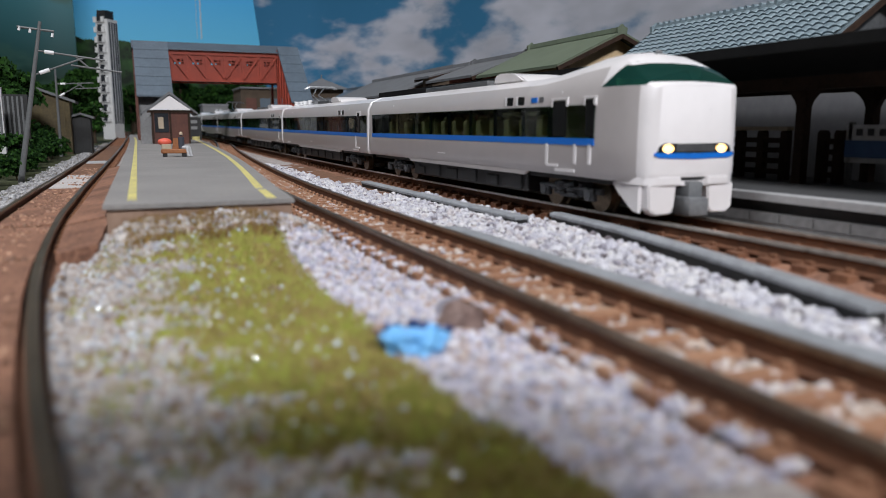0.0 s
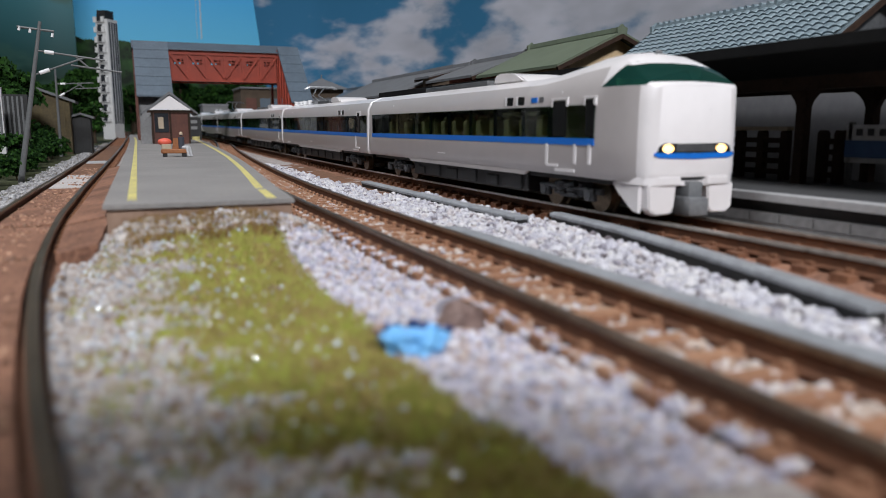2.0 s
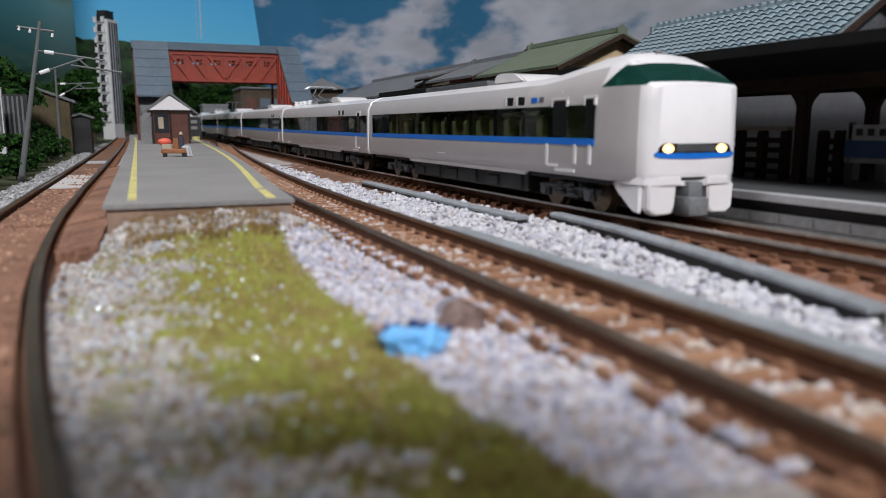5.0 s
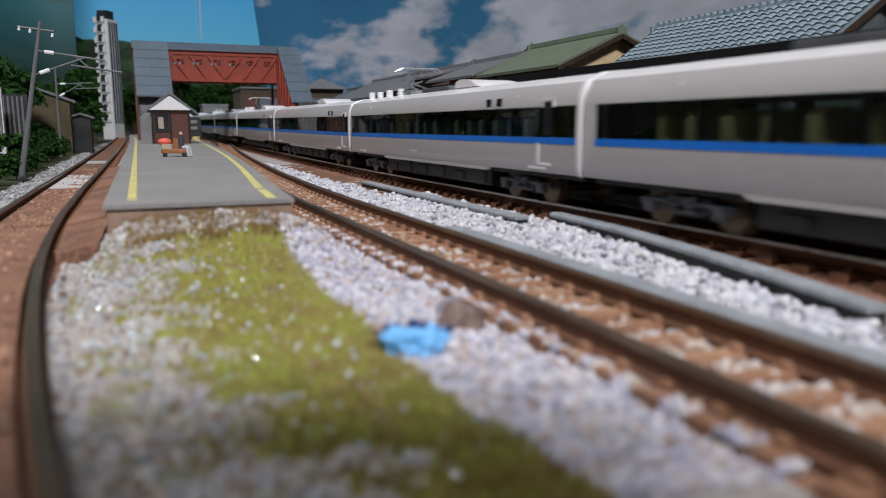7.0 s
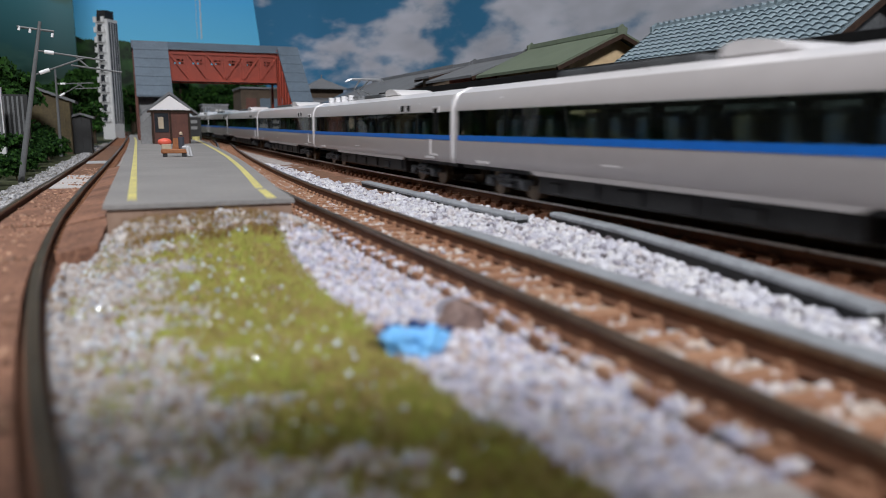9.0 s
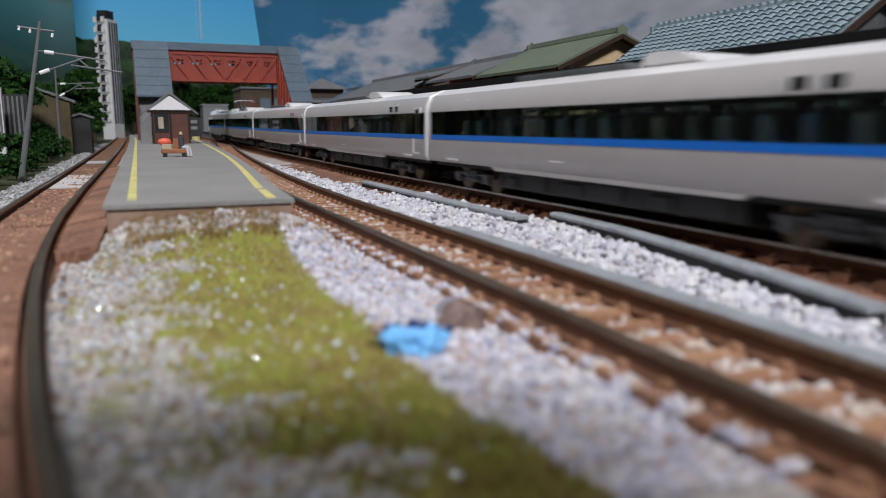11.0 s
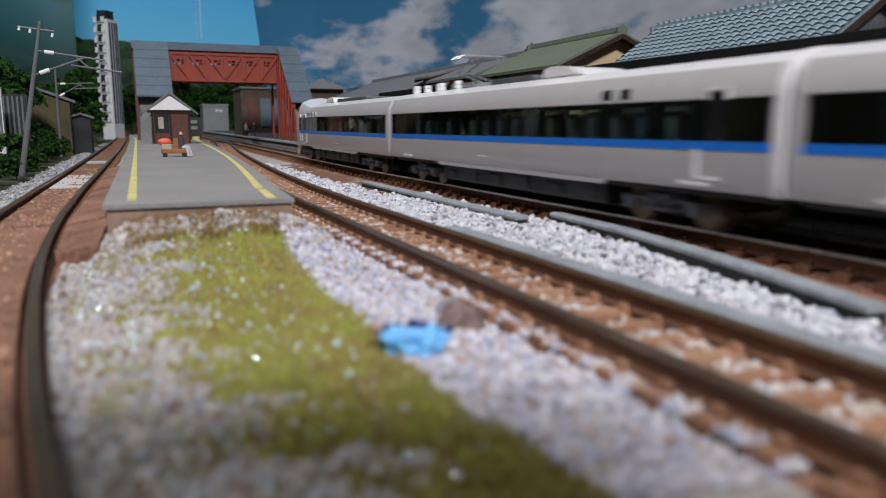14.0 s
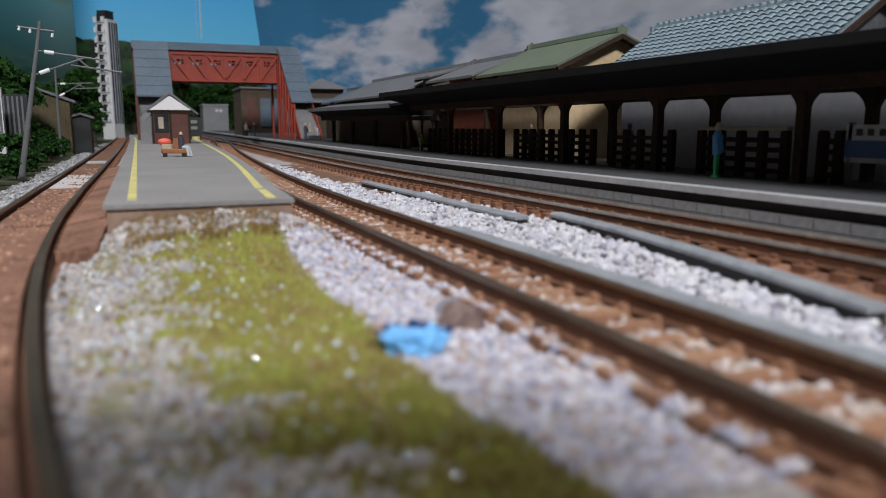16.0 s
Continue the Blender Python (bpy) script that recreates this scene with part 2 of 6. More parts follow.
# near-black deck colour that paints the shade inside the footbridge
BRIDGE_SHADE = mat("bridge_inside_shade", (0.03, 0.025, 0.025), (0.015, 0.012, 0.012), 100, 0.8)
SLATE = mat("blue_grey_sheet_roof", (0.105, 0.14, 0.18), (0.075, 0.10, 0.13), 70, 0.55, bump=0.08)
GREY_ROOF = mat("grey_roof", (0.16, 0.165, 0.175), (0.11, 0.115, 0.125), 90, 0.65, bump=0.15)
GREEN_ROOF = mat("faded_green_roof", (0.135, 0.165, 0.115), (0.10, 0.125, 0.085), 80, 0.6, bump=0.1)
TILE = mat("blue_grey_glazed_tile", (0.25, 0.315, 0.35), (0.13, 0.175, 0.205), 200, 0.32, rnd=0.15, bump=0.05)
CREAM = mat("cream_plaster", (0.62, 0.46, 0.28), (0.50, 0.36, 0.21), 90, 0.8)
GREY_WALL = mat("grey_plaster_wall", (0.34, 0.34, 0.36), (0.27, 0.27, 0.29), 60, 0.8)
BROWN_WALL = mat("brown_board_wall", (0.10, 0.07, 0.045), (0.055, 0.037, 0.025), 160, 0.8, bump=0.1)
WHITE_TOWER = mat("white_tower_wall", (0.66, 0.66, 0.66), (0.55, 0.55, 0.56), 80, 0.6)
DARK_WINDOW = mat("dark_window_pane", (0.03, 0.033, 0.04), None, 100, 0.2)
POLE_GREY = mat("grey_pole_paint", (0.15, 0.155, 0.16), (0.10, 0.105, 0.11), 200, 0.5)
PALE_BLUE = mat("bright_blue_paint", (0.24, 0.60, 0.95), (0.08, 0.30, 0.68), 420, 0.5, bump=0.3)
OLIVE_BOARD = mat("olive_tan_boards", (0.13, 0.10, 0.05), (0.065, 0.05, 0.03), 90, 0.85, bump=0.3)
STONE = mat("brown_pebble", (0.25, 0.17, 0.15), (0.13, 0.085, 0.075), 260, 0.6, bump=0.3)
LEAF = mat("dark_green_foliage", (0.026, 0.074, 0.012), (0.007, 0.024, 0.006), 300, 0.8, spec=0.12, island=0.5)
LEAF_FAR = mat("mid_green_foliage", (0.030, 0.085, 0.014), (0.008, 0.028, 0.006), 120, 0.8, spec=0.12, island=0.5)
BARK = mat("tree_bark", (0.10, 0.07, 0.045), None, 200, 0.9)
SKIN = mat("pale_figure_paint", (0.55, 0.42, 0.30), None, 100, 0.6)
FIG_BLUE = mat("blue_figure_paint", (0.14, 0.42, 0.80), (0.10, 0.32, 0.64), 200, 0.5)
FIG_GREEN = mat("green_figure_paint", (0.08, 0.56, 0.23), (0.06, 0.44, 0.17), 200, 0.5)
FIG_DARK = mat("dark_figure_paint", (0.05, 0.055, 0.075), None, 200, 0.6)
FIG_TAN = mat("tan_figure_paint", (0.50, 0.41, 0.30), (0.36, 0.29, 0.21), 200, 0.6)
FIG_RED = mat("coral_red_paint", (0.80, 0.13, 0.08), None, 200, 0.5)
ORANGE_WOOD = mat("orange_brown_wood", (0.36, 0.14, 0.05), (0.24, 0.085, 0.03), 200, 0.6)
SIGN_WHITE = mat("white_sign", (0.60, 0.60, 0.62), None, 100, 0.5)
SIGN_BLUE = mat("blue_sign_band", (0.06, 0.13, 0.30), None, 100, 0.5)
SIGN_INK = mat("dark_sign_lettering", (0.05, 0.05, 0.055), None, 100, 0.5)
ROOM_WALL = mat("room_plaster", (0.60, 0.60, 0.58), (0.56, 0.56, 0.54), 2, 0.8)
ROOM_FLOOR = mat("room_floor_board", (0.25, 0.18, 0.12), (0.19, 0.13, 0.09), 4, 0.5)
SKY_FAR = print_mat("printed_clear_sky", (0.26, 0.80, 0.95), (0.05, 0.42, 0.88), None, (0.10, 0.105), z0=0.0, z1=0.28, tilt=-0.30)
SKY_CLOUD = print_mat("printed_cloudy_sky", (0.05, 0.19, 0.34), (0.028, 0.125, 0.24), (0.57, 0.58, 0.66), cloud_at=0.52, scale=10.0, z1=0.2, spread_y=(0.92, -0.075, 0.60, 0.085))
# the left panel's blurred green reflection is put into its colour
REFLECTION_LEFT = print_mat("painted_green_reflection", (0.006, 0.022, 0.009), (0.065, 0.22, 0.27), (0.06, 0.14, 0.11), cloud_at=0.55, scale=7, z0=0.07, z1=0.24)


# ---- mesh helpers ----
def rise(y):
    """The line climbs gently away from the camera."""
    return 0.0 if y < 200 else 0.000036 * (y - 200) ** 2 if y < 300 else 0.36 + 0.0072 * (y - 300)


def box(bm, x0, x1, y0, y1, z0, z1, bevel=0.0):
    m = Matrix.Translation(((x0 + x1) / 2, (y0 + y1) / 2, (z0 + z1) / 2)) @ Matrix.Diagonal((x1 - x0, y1 - y0, z1 - z0, 1))
    r = bmesh.ops.create_cube(bm, size=1, matrix=m)
    if bevel:
        es = {e for v in r["verts"] for e in v.link_edges}
        bmesh.ops.bevel(bm, geom=list(es), offset=bevel, segments=2, affect="EDGES", profile=0.5)


def rod(bm, a, b, r, n=8, r2=None):
    a, b = Vector(a), Vector(b)
    d = b - a
    m = Matrix.Translation((a + b) / 2) @ d.to_track_quat("Z", "Y").to_matrix().to_4x4()
    bmesh.ops.create_cone(bm, cap_ends=True, segments=n, radius1=r, radius2=r if r2 is None else r2, depth=d.length, matrix=m)


def beam(bm, a, b, w, h):
    """A squared bar from a to b."""
    a, b = Vector(a), Vector(b)
    d = b - a
    q = d.to_track_quat("Y", "Z").to_matrix().to_4x4()
    bmesh.ops.create_cube(bm, size=1, matrix=Matrix.Translation((a + b) / 2) @ q @ Matrix.Diagonal((w, d.length, h, 1)))


def ball(bm, c, rx, ry, rz, sub=2):
    bmesh.ops.create_icosphere(bm, subdivisions=sub, radius=1, matrix=Matrix.Translation(c) @ Matrix.Diagonal((rx, ry, rz, 1)))


def prism(bm, prof, y0, y1, axis="y"):
    """A closed outline (x, z) drawn out along y (or (y, z) along x)."""
    f = (lambda p, t: (p[0], t, p[1])) if axis == "y" else (lambda p, t: (t, p[0], p[1]))
    a = [bm.verts.new(f(p, y0)) for p in prof]
    b = [bm.verts.new(f(p, y1)) for p in prof]
    k = len(prof)
    bm.faces.new(a)
    bm.faces.new(b[::-1])
    for i in range(k):
        bm.faces.new((a[i], b[i], b[(i + 1) % k], a[(i + 1) % k]))


def finish(name, bm, material, smooth=False):
    bmesh.ops.recalc_face_normals(bm, faces=bm.faces[:])
    bm.transform(Matrix.Scale(MM, 4))
    me = bpy.data.meshes.new(name)
    bm.to_mesh(me)
    bm.free()
    for mm in material if isinstance(material, (list, tuple)) else [material]:
        me.materials.append(mm)
    if smooth:
        for poly in me.polygons:
            poly.use_smooth = True
        me.set_sharp_from_angle(angle=radians(38))
    return me


def part(name, bm, material, parent, label="", smooth=False):
    ob = new(name, finish(name, bm, material, smooth))
    ob.parent = parent
    if label:
        tagged(ob, label)
    return ob


def solid(name, bm, material, label, category="", group="", kind="", at=None, smooth=False):
    """A thing of one mesh."""
    ob = new(name, finish(name, bm, material, smooth))
    if at:
        ob.location = Vector(at) * MM
    return tagged(ob, label, category, group, kind)


def thing(name, at, label, category="", group="", kind="", turn=0.0):
    ob = new(name)
    ob.empty_display_size = 0.005
    ob.matrix_world = pose(at[0] * MM, at[1] * MM, at[2] * MM, 0, 0, turn)
    return tagged(ob, label, category, group, kind)


def raw(name, verts, faces, material, smooth=False):
    me = bpy.data.meshes.new(name)
    me.from_pydata((np.asarray(verts) * MM).tolist(), [], faces)
    for mm in material if isinstance(material, (list, tuple)) else [material]:
        me.materials.append(mm)
    if smooth:
        for poly in me.polygons:
            poly.use_smooth = True
    return me


def along(path, y):
    """The x of a line given by (y, x) stations, eased between them."""
    if y <= path[0][0]:
        return path[0][1]
    for (a, p), (b, q) in zip(path, path[1:]):
        if y <= b:
            return p + (q - p) * (y - a) / (b - a)
    return path[-1][1]


# ---- the room, the baseboard and its ground ----
def room():
    specs = (("floor", (-3000, 3500, -3000, 4000, -950, -900), ROOM_FLOOR), ("ceiling", (-3000, 3500, -3000, 4000, 1500, 1550), ROOM_WALL),
             ("wall_south", (-3000, 3500, -3050, -3000, -900, 1500), ROOM_WALL), ("wall_north", (-3000, 3500, 4000, 4050, -900, 1500), ROOM_WALL),
             ("wall_west", (-3050, -3000, -3000, 4000, -900, 1500), ROOM_WALL), ("wall_east", (3500, 3550, -3000, 4000, -900, 1500), ROOM_WALL))
    for name, d, m in specs:
        bm = bmesh.new()
        box(bm, *d)
        solid(name, bm, m, "plain " + name.split("_")[0] + " of the hobby room", kind="structure")
    bm = bmesh.new()
    box(bm, -300, 700, -100, 1500, -900, -12)
    solid("layout_table", bm, BROWN_WALL, "brown wooden table that carries the model railway", "table")


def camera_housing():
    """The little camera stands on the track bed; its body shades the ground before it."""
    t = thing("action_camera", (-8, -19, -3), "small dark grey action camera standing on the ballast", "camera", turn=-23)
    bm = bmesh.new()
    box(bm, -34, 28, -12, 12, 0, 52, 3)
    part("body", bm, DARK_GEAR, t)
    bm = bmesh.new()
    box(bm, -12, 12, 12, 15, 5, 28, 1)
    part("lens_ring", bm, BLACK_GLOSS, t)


MAIN = [(0, 77.7), (2000, 77.7)]
SIDING = [(0, 35.0), (140, 35.3), (180, 36.3), (225, 38.4), (270, 41.0), (320, 44.0), (380, 48.2), (440, 53.0), (500, 58.6), (560, 64.4), (620, 69.6), (680, 74.0), (780, 77.6), (1000, 77.7)]
LEFT = [(15, -5.6), (22, -7.0), (30, -8.5), (36, -9.5), (43, -10.4), (52, -11.5), (61, -12.4), (74, -13.6), (88, -14.5), (110, -15.3), (135, -15.8), (200, -15.3), (300, -13.2), (400, -11.0), (560, -8.0), (820, -5.0), (1200, -3.0)]


def ground():
    """One sheet, gently uneven, from under the camera to the backdrop."""
    xs = np.concatenate([np.linspace(-250, -40, 12), np.linspace(-36, 130, 84), np.linspace(140, 420, 12)])
    ys = np.concatenate([np.linspace(-60, 20, 6), np.linspace(22, 140, 80), np.linspace(143, 420, 90), np.linspace(430, 1450, 50)])
    vs = []
    for y in ys:
        for x in xs:
            z = ground_z(x, y)
            vs.append((x, y, z))
    w = len(xs)
    fs = [(j * w + i, j * w + i + 1, (j + 1) * w + i + 1, (j + 1) * w + i) for j in range(len(ys) - 1) for i in range(w - 1)]
    me = raw("ground", vs, fs, [BED, TURF, SOIL, MOSS, RUST_BED], True)
    for poly in me.polygons:
        c = poly.center / MM
        wob = 4 * noise.noise(Vector((c.x * 0.12, c.y * 0.12, 9))) + 6 * noise.noise(Vector((c.x * 0.3, c.y * 0.3, 3)))
        if c.y < 101 and abs(c.x - turf_mid(c.y) + wob * 0.6) < turf_half(c.y) + wob * 0.5:
            poly.material_index = 1
        elif abs(c.x - 77.7) < 9 or abs(c.x - along(SIDING, c.y)) < 6.5 or abs(c.x - along(LEFT, c.y)) < 6.5:
            poly.material_index = 4
        elif 160 < c.y < 330 and 58 < c.x < 72 and wob > -2.2:
            poly.material_index = 2
        elif c.x < along(LEFT, c.y) - 14 + wob * 0.5 or c.y > 700 or c.x > 215:
            poly.material_index = 3
    ob = new("ground", me)
    tagged(ob, "uneven glued ballast, earth and olive flock ground", kind="structure")


def turf_half(y):
    return along([(29, 5.0), (35, 5.2), (46, 6.4), (60, 7.4), (77, 6.6), (100, 6.6)], y)


def turf_mid(y):
    return (along(LEFT, y) + along(SIDING, y)) / 2 - along([(29, 0.0), (35, 1.0), (46, 2.4), (60, 1.6), (77, 0.4), (100, 0.3)], y)


def ground_z(x, y):
    z = -3.0 + rise(y) + 0.45 * noise.noise(Vector((x * 0.09, y * 0.09, 1.7))) + 0.25 * noise.noise(Vector((x * 0.4, y * 0.4, 4.2)))
    for path, depth in ((SIDING, -2.3), (MAIN, -2.45), (LEFT, -2.4)):
        if abs(x - along(path, y)) < 7.0:
            return depth + rise(y) + 0.3 * noise.noise(Vector((x * 0.35, y * 0.35, 4.2)))
    if y < 112:
        # the verge swells between the tracks and climbs to the foot of the island platform
        c = (along(LEFT, y) + along(SIDING, y)) / 2
        z += 1.2 * max(0.0, 1 - ((x - c) / 16) ** 2)
        f = min(1.0, max(0.0, (y - 68) / 34))
        z += 4.0 * f * f * (3 - 2 * f) * max(0.0, 1 - abs((x - c) / 15.5) ** 5)
    return z


ICO_V, ICO_F = None, None


def pebbles(name, spots, material, label, lo, hi, seed):
    """Many small broken stones, one joined mesh."""
    global ICO_V, ICO_F
    if ICO_V is None:
        bm = bmesh.new()
        bmesh.ops.create_icosphere(bm, subdivisions=1, radius=1)
        ICO_V = np.array([v.co[:] for v in bm.verts])
        ICO_F = [[v.index for v in f.verts] for f in bm.faces]
        bm.free()
    rg = np.random.RandomState(seed)
    vs, fs, k = [], [], 0
    for x, y, z in spots:
        r = lo + (hi - lo) * rg.rand() ** 2
        q = Euler(rg.rand(3) * 6.28).to_matrix()
        v = ICO_V * (1 + 0.45 * (rg.rand(12, 1) - 0.5)) * (r * (0.7 + 0.6 * rg.rand(3)))
        vs.append(v @ np.array(q) + (x, y, z + r * 0.25))
        fs += [[a + k for a in f] for f in ICO_F]
        k += 12
    me = raw(name, np.concatenate(vs), fs, material)
    return tagged(new(name, me), label, "ballast", kind="stuff")


def spread(n, seed, x0, x1, y0, y1, keep, bias=1.7):
    """Spots strewn over a rectangle, denser towards its near end."""
    rg = np.random.RandomState(seed)
    out = []
    while len(out) < n:
        x = x0 + (x1 - x0) * rg.rand()
        y = y0 + (y1 - y0) * rg.rand() ** bias
        if keep(x, y):
            out.append((x, y, ground_z(x, y)))
    return out


def patch(x, y, s=0.12, o=9):
    return noise.noise(Vector((x * s, y * s, o)))


def verge():
    def mid(y):
        return (along(LEFT, y) + along(SIDING, y)) / 2

    def in_turf(x, y):
        wob = 4 * patch(x, y) + 6 * patch(x, y, 0.3, 3) + 4 * patch(x, y, 0.9, 5) + 5 * patch(x, y, 2.7, 11)
        return y < 101 and abs(x - turf_mid(y) + wob * 0.6) < turf_half(y) + wob * 0.5

    def grassy(x, y):
        """The turf, and its straggling patches on the gravel beside the branch."""
        return in_turf(x, y) or (30 < y < 98 and along(LEFT, y) + 7.5 < x < mid(y) and patch(x, y, 0.2, 17) + 0.5 * patch(x, y, 1.9, 13) > 0.17)

    def right_bank(x, y):
        return along(SIDING, y) - 5.4 > x > turf_mid(y) + 1 and not in_turf(x, y) and math.hypot((x - 17.8) / 1.7, (y - 47.8) / 1.6) > 1

    def left_bank(x, y):
        return along(LEFT, y) + 5.4 < x < turf_mid(y) and not in_turf(x, y)

    def strip(x, y):
        edge = along(SIDING, y) + (10.8 if y < 104 else 6.2)
        return edge < x < 69 - max(0, (112 - y) * 0.17) and not (175 < y < 330 and x > 58 + 3 * patch(x, y))

    pebbles("ballast_bank", spread(15000, 1, 5, 36, 24, 118, right_bank, 1.2), LILAC_STONE, "loose pale lilac and grey ballast beside the siding", 0.14, 0.46, 11)
    pebbles("ballast_bank", spread(13000, 2, -8, 18, 24, 104, left_bank, 1.2), MIXED_STONE, "loose beige, lilac and brown ballast beside the branch track", 0.11, 0.36, 12)
    pebbles("ballast_strip", spread(9500, 3, 40, 70, 26, 330, strip, 1.45), BALLAST, "bright white ballast strip between the tracks", 0.3, 0.8, 13)
    pebbles("siding_ballast", spread(4200, 4, 28, 46, 24, 300, lambda x, y: (abs(x - along(SIDING, y)) < 3.9 and patch(x, y, 0.25, 6) > -0.22) or 0 < along(SIDING, y) - 5.2 - x < 1.3, 1.5), SAND, "beige ballast between the siding's rusty sleepers", 0.18, 0.5, 14)
    pebbles("gravel_shoulder", spread(5200, 5, -60, -20, 130, 620, lambda x, y: along(LEFT, y) - 16 + 3 * patch(x, y) < x < along(LEFT, y) - 7.5, 1.2), GREY_STONE, "grey gravel shoulder beside the branch track", 0.22, 0.65, 15)
    grit = [(x, y, -1.2 + rise(y)) for x, y, z in spread(1400, 10, -24, 0, 40, 300, lambda x, y: abs(x - along(LEFT, y)) < 3.7 and patch(x, y, 0.15, 2) > -0.1, 1.4)]
    pebbles("rusty_grit", grit, RUST_GRIT, "rusty grit strewn on the track boards", 0.12, 0.4, 19)
    pebbles("stray_stones", spread(420, 6, -2, 22, 26, 100, in_turf, 1.2), MIXED_STONE, "stray pale stones on the turf", 0.08, 0.24, 16)
    pebbles("scree", spread(1500, 7, -2, 24, 93, 104, lambda x, y: True, 1.0), MIXED_STONE, "rubble at the foot of the island platform", 0.2, 0.7, 17)
    glints = [(x, y, z + 0.35) for x, y, z in spread(330, 41, -6, 30, 27, 103, lambda x, y: along(LEFT, y) + 6 < x < along(SIDING, y) - 5.5 and (x < mid(y) + 2 or patch(x, y, 1.3, 23) > 0.2), 1.1)]
    pebbles("glassy_grains", glints, GLINT, "shiny glue-glazed grains between the stones", 0.10, 0.24, 42)

    rg = np.random.RandomState(5)
    for name, n, keep, material, label, box_, hmax in (
            ("flock_grass", 24000, grassy, FLOCK, "olive static flock grass", (-6, 24, 24, 101), 0.75),
            ("dry_grass", 2600, lambda x, y: y > 90 + 6 * patch(x, y, 0.3), DRY_FLOCK, "dry brown flock tufts at the platform's foot", (-1, 18, 88, 106), 1.5)):
        vs, fs = [], []
        for x, y, z in spread(n, 21, *box_, keep, 1.25):
            a, h = rg.rand() * 6.28, hmax * (0.35 + 0.65 * rg.rand())
            dx, dy = 0.11 * math.cos(a), 0.11 * math.sin(a)
            lx, ly = (rg.rand(2) - 0.5) * h * 1.3
            k = len(vs)
            vs += [(x - dx, y - dy, z - 0.1), (x + dx, y + dy, z - 0.1), (x - dy * 0.8, y + dx * 0.8, z - 0.1), (x + lx, y + ly, z + h)]
            fs += [(k, k + 1, k + 3), (k + 1, k + 2, k + 3), (k + 2, k, k + 3)]
        tagged(new(name, raw(name, vs, fs, material)), label, "grass", kind="stuff")

    # the black lump imitates a dark gap between the ballast stones
    for x, y, rx, ry, rz, m, nm, lab in ((24.7, 54.6, 2.0, 1.8, 1.9, STONE, "pebble", "brown pebble lying on the ballast"),
                                         (25.3, 58.4, 1.5, 1.1, 1.6, BALLAST, "pebble", "pale pebble lying on the ballast"),
                                         (27.5, 59.2, 1.5, 0.8, 1.1, DARK_GEAR, "pebble", "black lump put in for a dark hole in the ballast"),
                                         (12.2, 71.5, 1.1, 0.6, 0.35, STONE, "pebble", "flat brown pebble lying on the turf")):
        bm = bmesh.new()
        ball(bm, (0, 0, 0), rx, ry, rz, 3)
        for v in bm.verts:
            v.co *= 1 + 0.38 * noise.noise(v.co * 0.9 + Vector((x, y, 0)))
        solid(nm, bm, m, lab, "pebble", at=(x, y, ground_z(x, y) + rz * 0.2), smooth=True)
    # a blue painted lump, narrow at its foot, with dark chips along its back
    t = thing("painted_stone", (17.4, 46.3, ground_z(17.4, 46.3) - 0.2), "jagged bright blue painted stone sunk in the ballast", "stone", turn=-22)
    bm = bmesh.new()
    ball(bm, (0, 0, 0), 1, 1, 1, 3)
    for v in bm.verts:
        k = 1 + 0.34 * noise.noise(v.co * 2.3) + 0.26 * noise.noise(v.co * 6.1)
        w = 0.22 + 0.78 * min(1, max(0, (v.co.z + 0.95) / 1.4))
        v.co = Vector((v.co.x * 2.7 * w * k, v.co.y * 1.3 * k, 0.95 + max(-0.9, min(0.72, v.co.z)) * 1.85 * k))
    part("stone", bm, PALE_BLUE, t, "bright blue paint")
    rg = np.random.RandomState(77)
    for i in range(9):
        bm = bmesh.new()
        ball(bm, (0, 0, 0), 0.34 + 0.2 * rg.rand(), 0.4, 0.4 + 0.25 * rg.rand(), 1)
        for v in bm.verts:
            v.co *= 1 + 0.6 * (rg.rand() - 0.5)
        bm.transform(Matrix.Translation((-2.4 + 0.6 * i, 0.2 + 0.5 * rg.rand(), 1.95 + 0.45 * rg.rand())))
        part("chip", bm, DEEP_BLUE if i % 3 else LILAC_STONE, t, "dark blue chip" if i % 3 else "pale chip")


# ---- tracks ----
def rail_mesh(path, off, y0, y1, step, top=0.0):
    prof = [(-0.75, -2.0), (0.75, -2.0), (0.75, -1.75), (0.22, -1.55), (0.22, -0.55), (0.42, -0.4), (0.42, 0.0), (-0.42, 0.0), (-0.42, -0.4), (-0.22, -0.55), (-0.22, -1.55), (-0.75, -1.75)]
    ys = np.arange(y0, y1 + 0.01, step)
    vs, fs, k = [], [], len(prof)
    for j, y in enumerate(ys):
        e = 0.5
        slope = (along(path, y + e) - along(path, y - e)) / (2 * e)
        nx = 1 / math.sqrt(1 + slope * slope)
        ny = -slope * nx
        x = along(path, y)
        vs += [(x + (off + px) * nx, y + (off + px) * ny, pz + top + rise(y)) for px, pz in prof]
        if j:
            for i in range(k):
                a, b = (j - 1) * k + i, (j - 1) * k + (i + 1) % k
                fs.append((a, b, b + k, a + k))
    n = len(ys) - 1
    fs += [tuple(range(k))[::-1], tuple(n * k + i for i in range(k))]
    return vs, fs, k


def smooth_path(path):
    """Eases a line of stations into a finer one."""
    ys = [p[0] for p in path]
    out = []
    fine = np.arange(ys[0], ys[-1], 2.0)
    xs = np.array([along(path, y) for y in fine])
    for _ in range(6):
        xs[1:-1] = (xs[:-2] + 2 * xs[1:-1] + xs[2:]) / 4
    return list(zip(fine.tolist(), xs.tolist()))


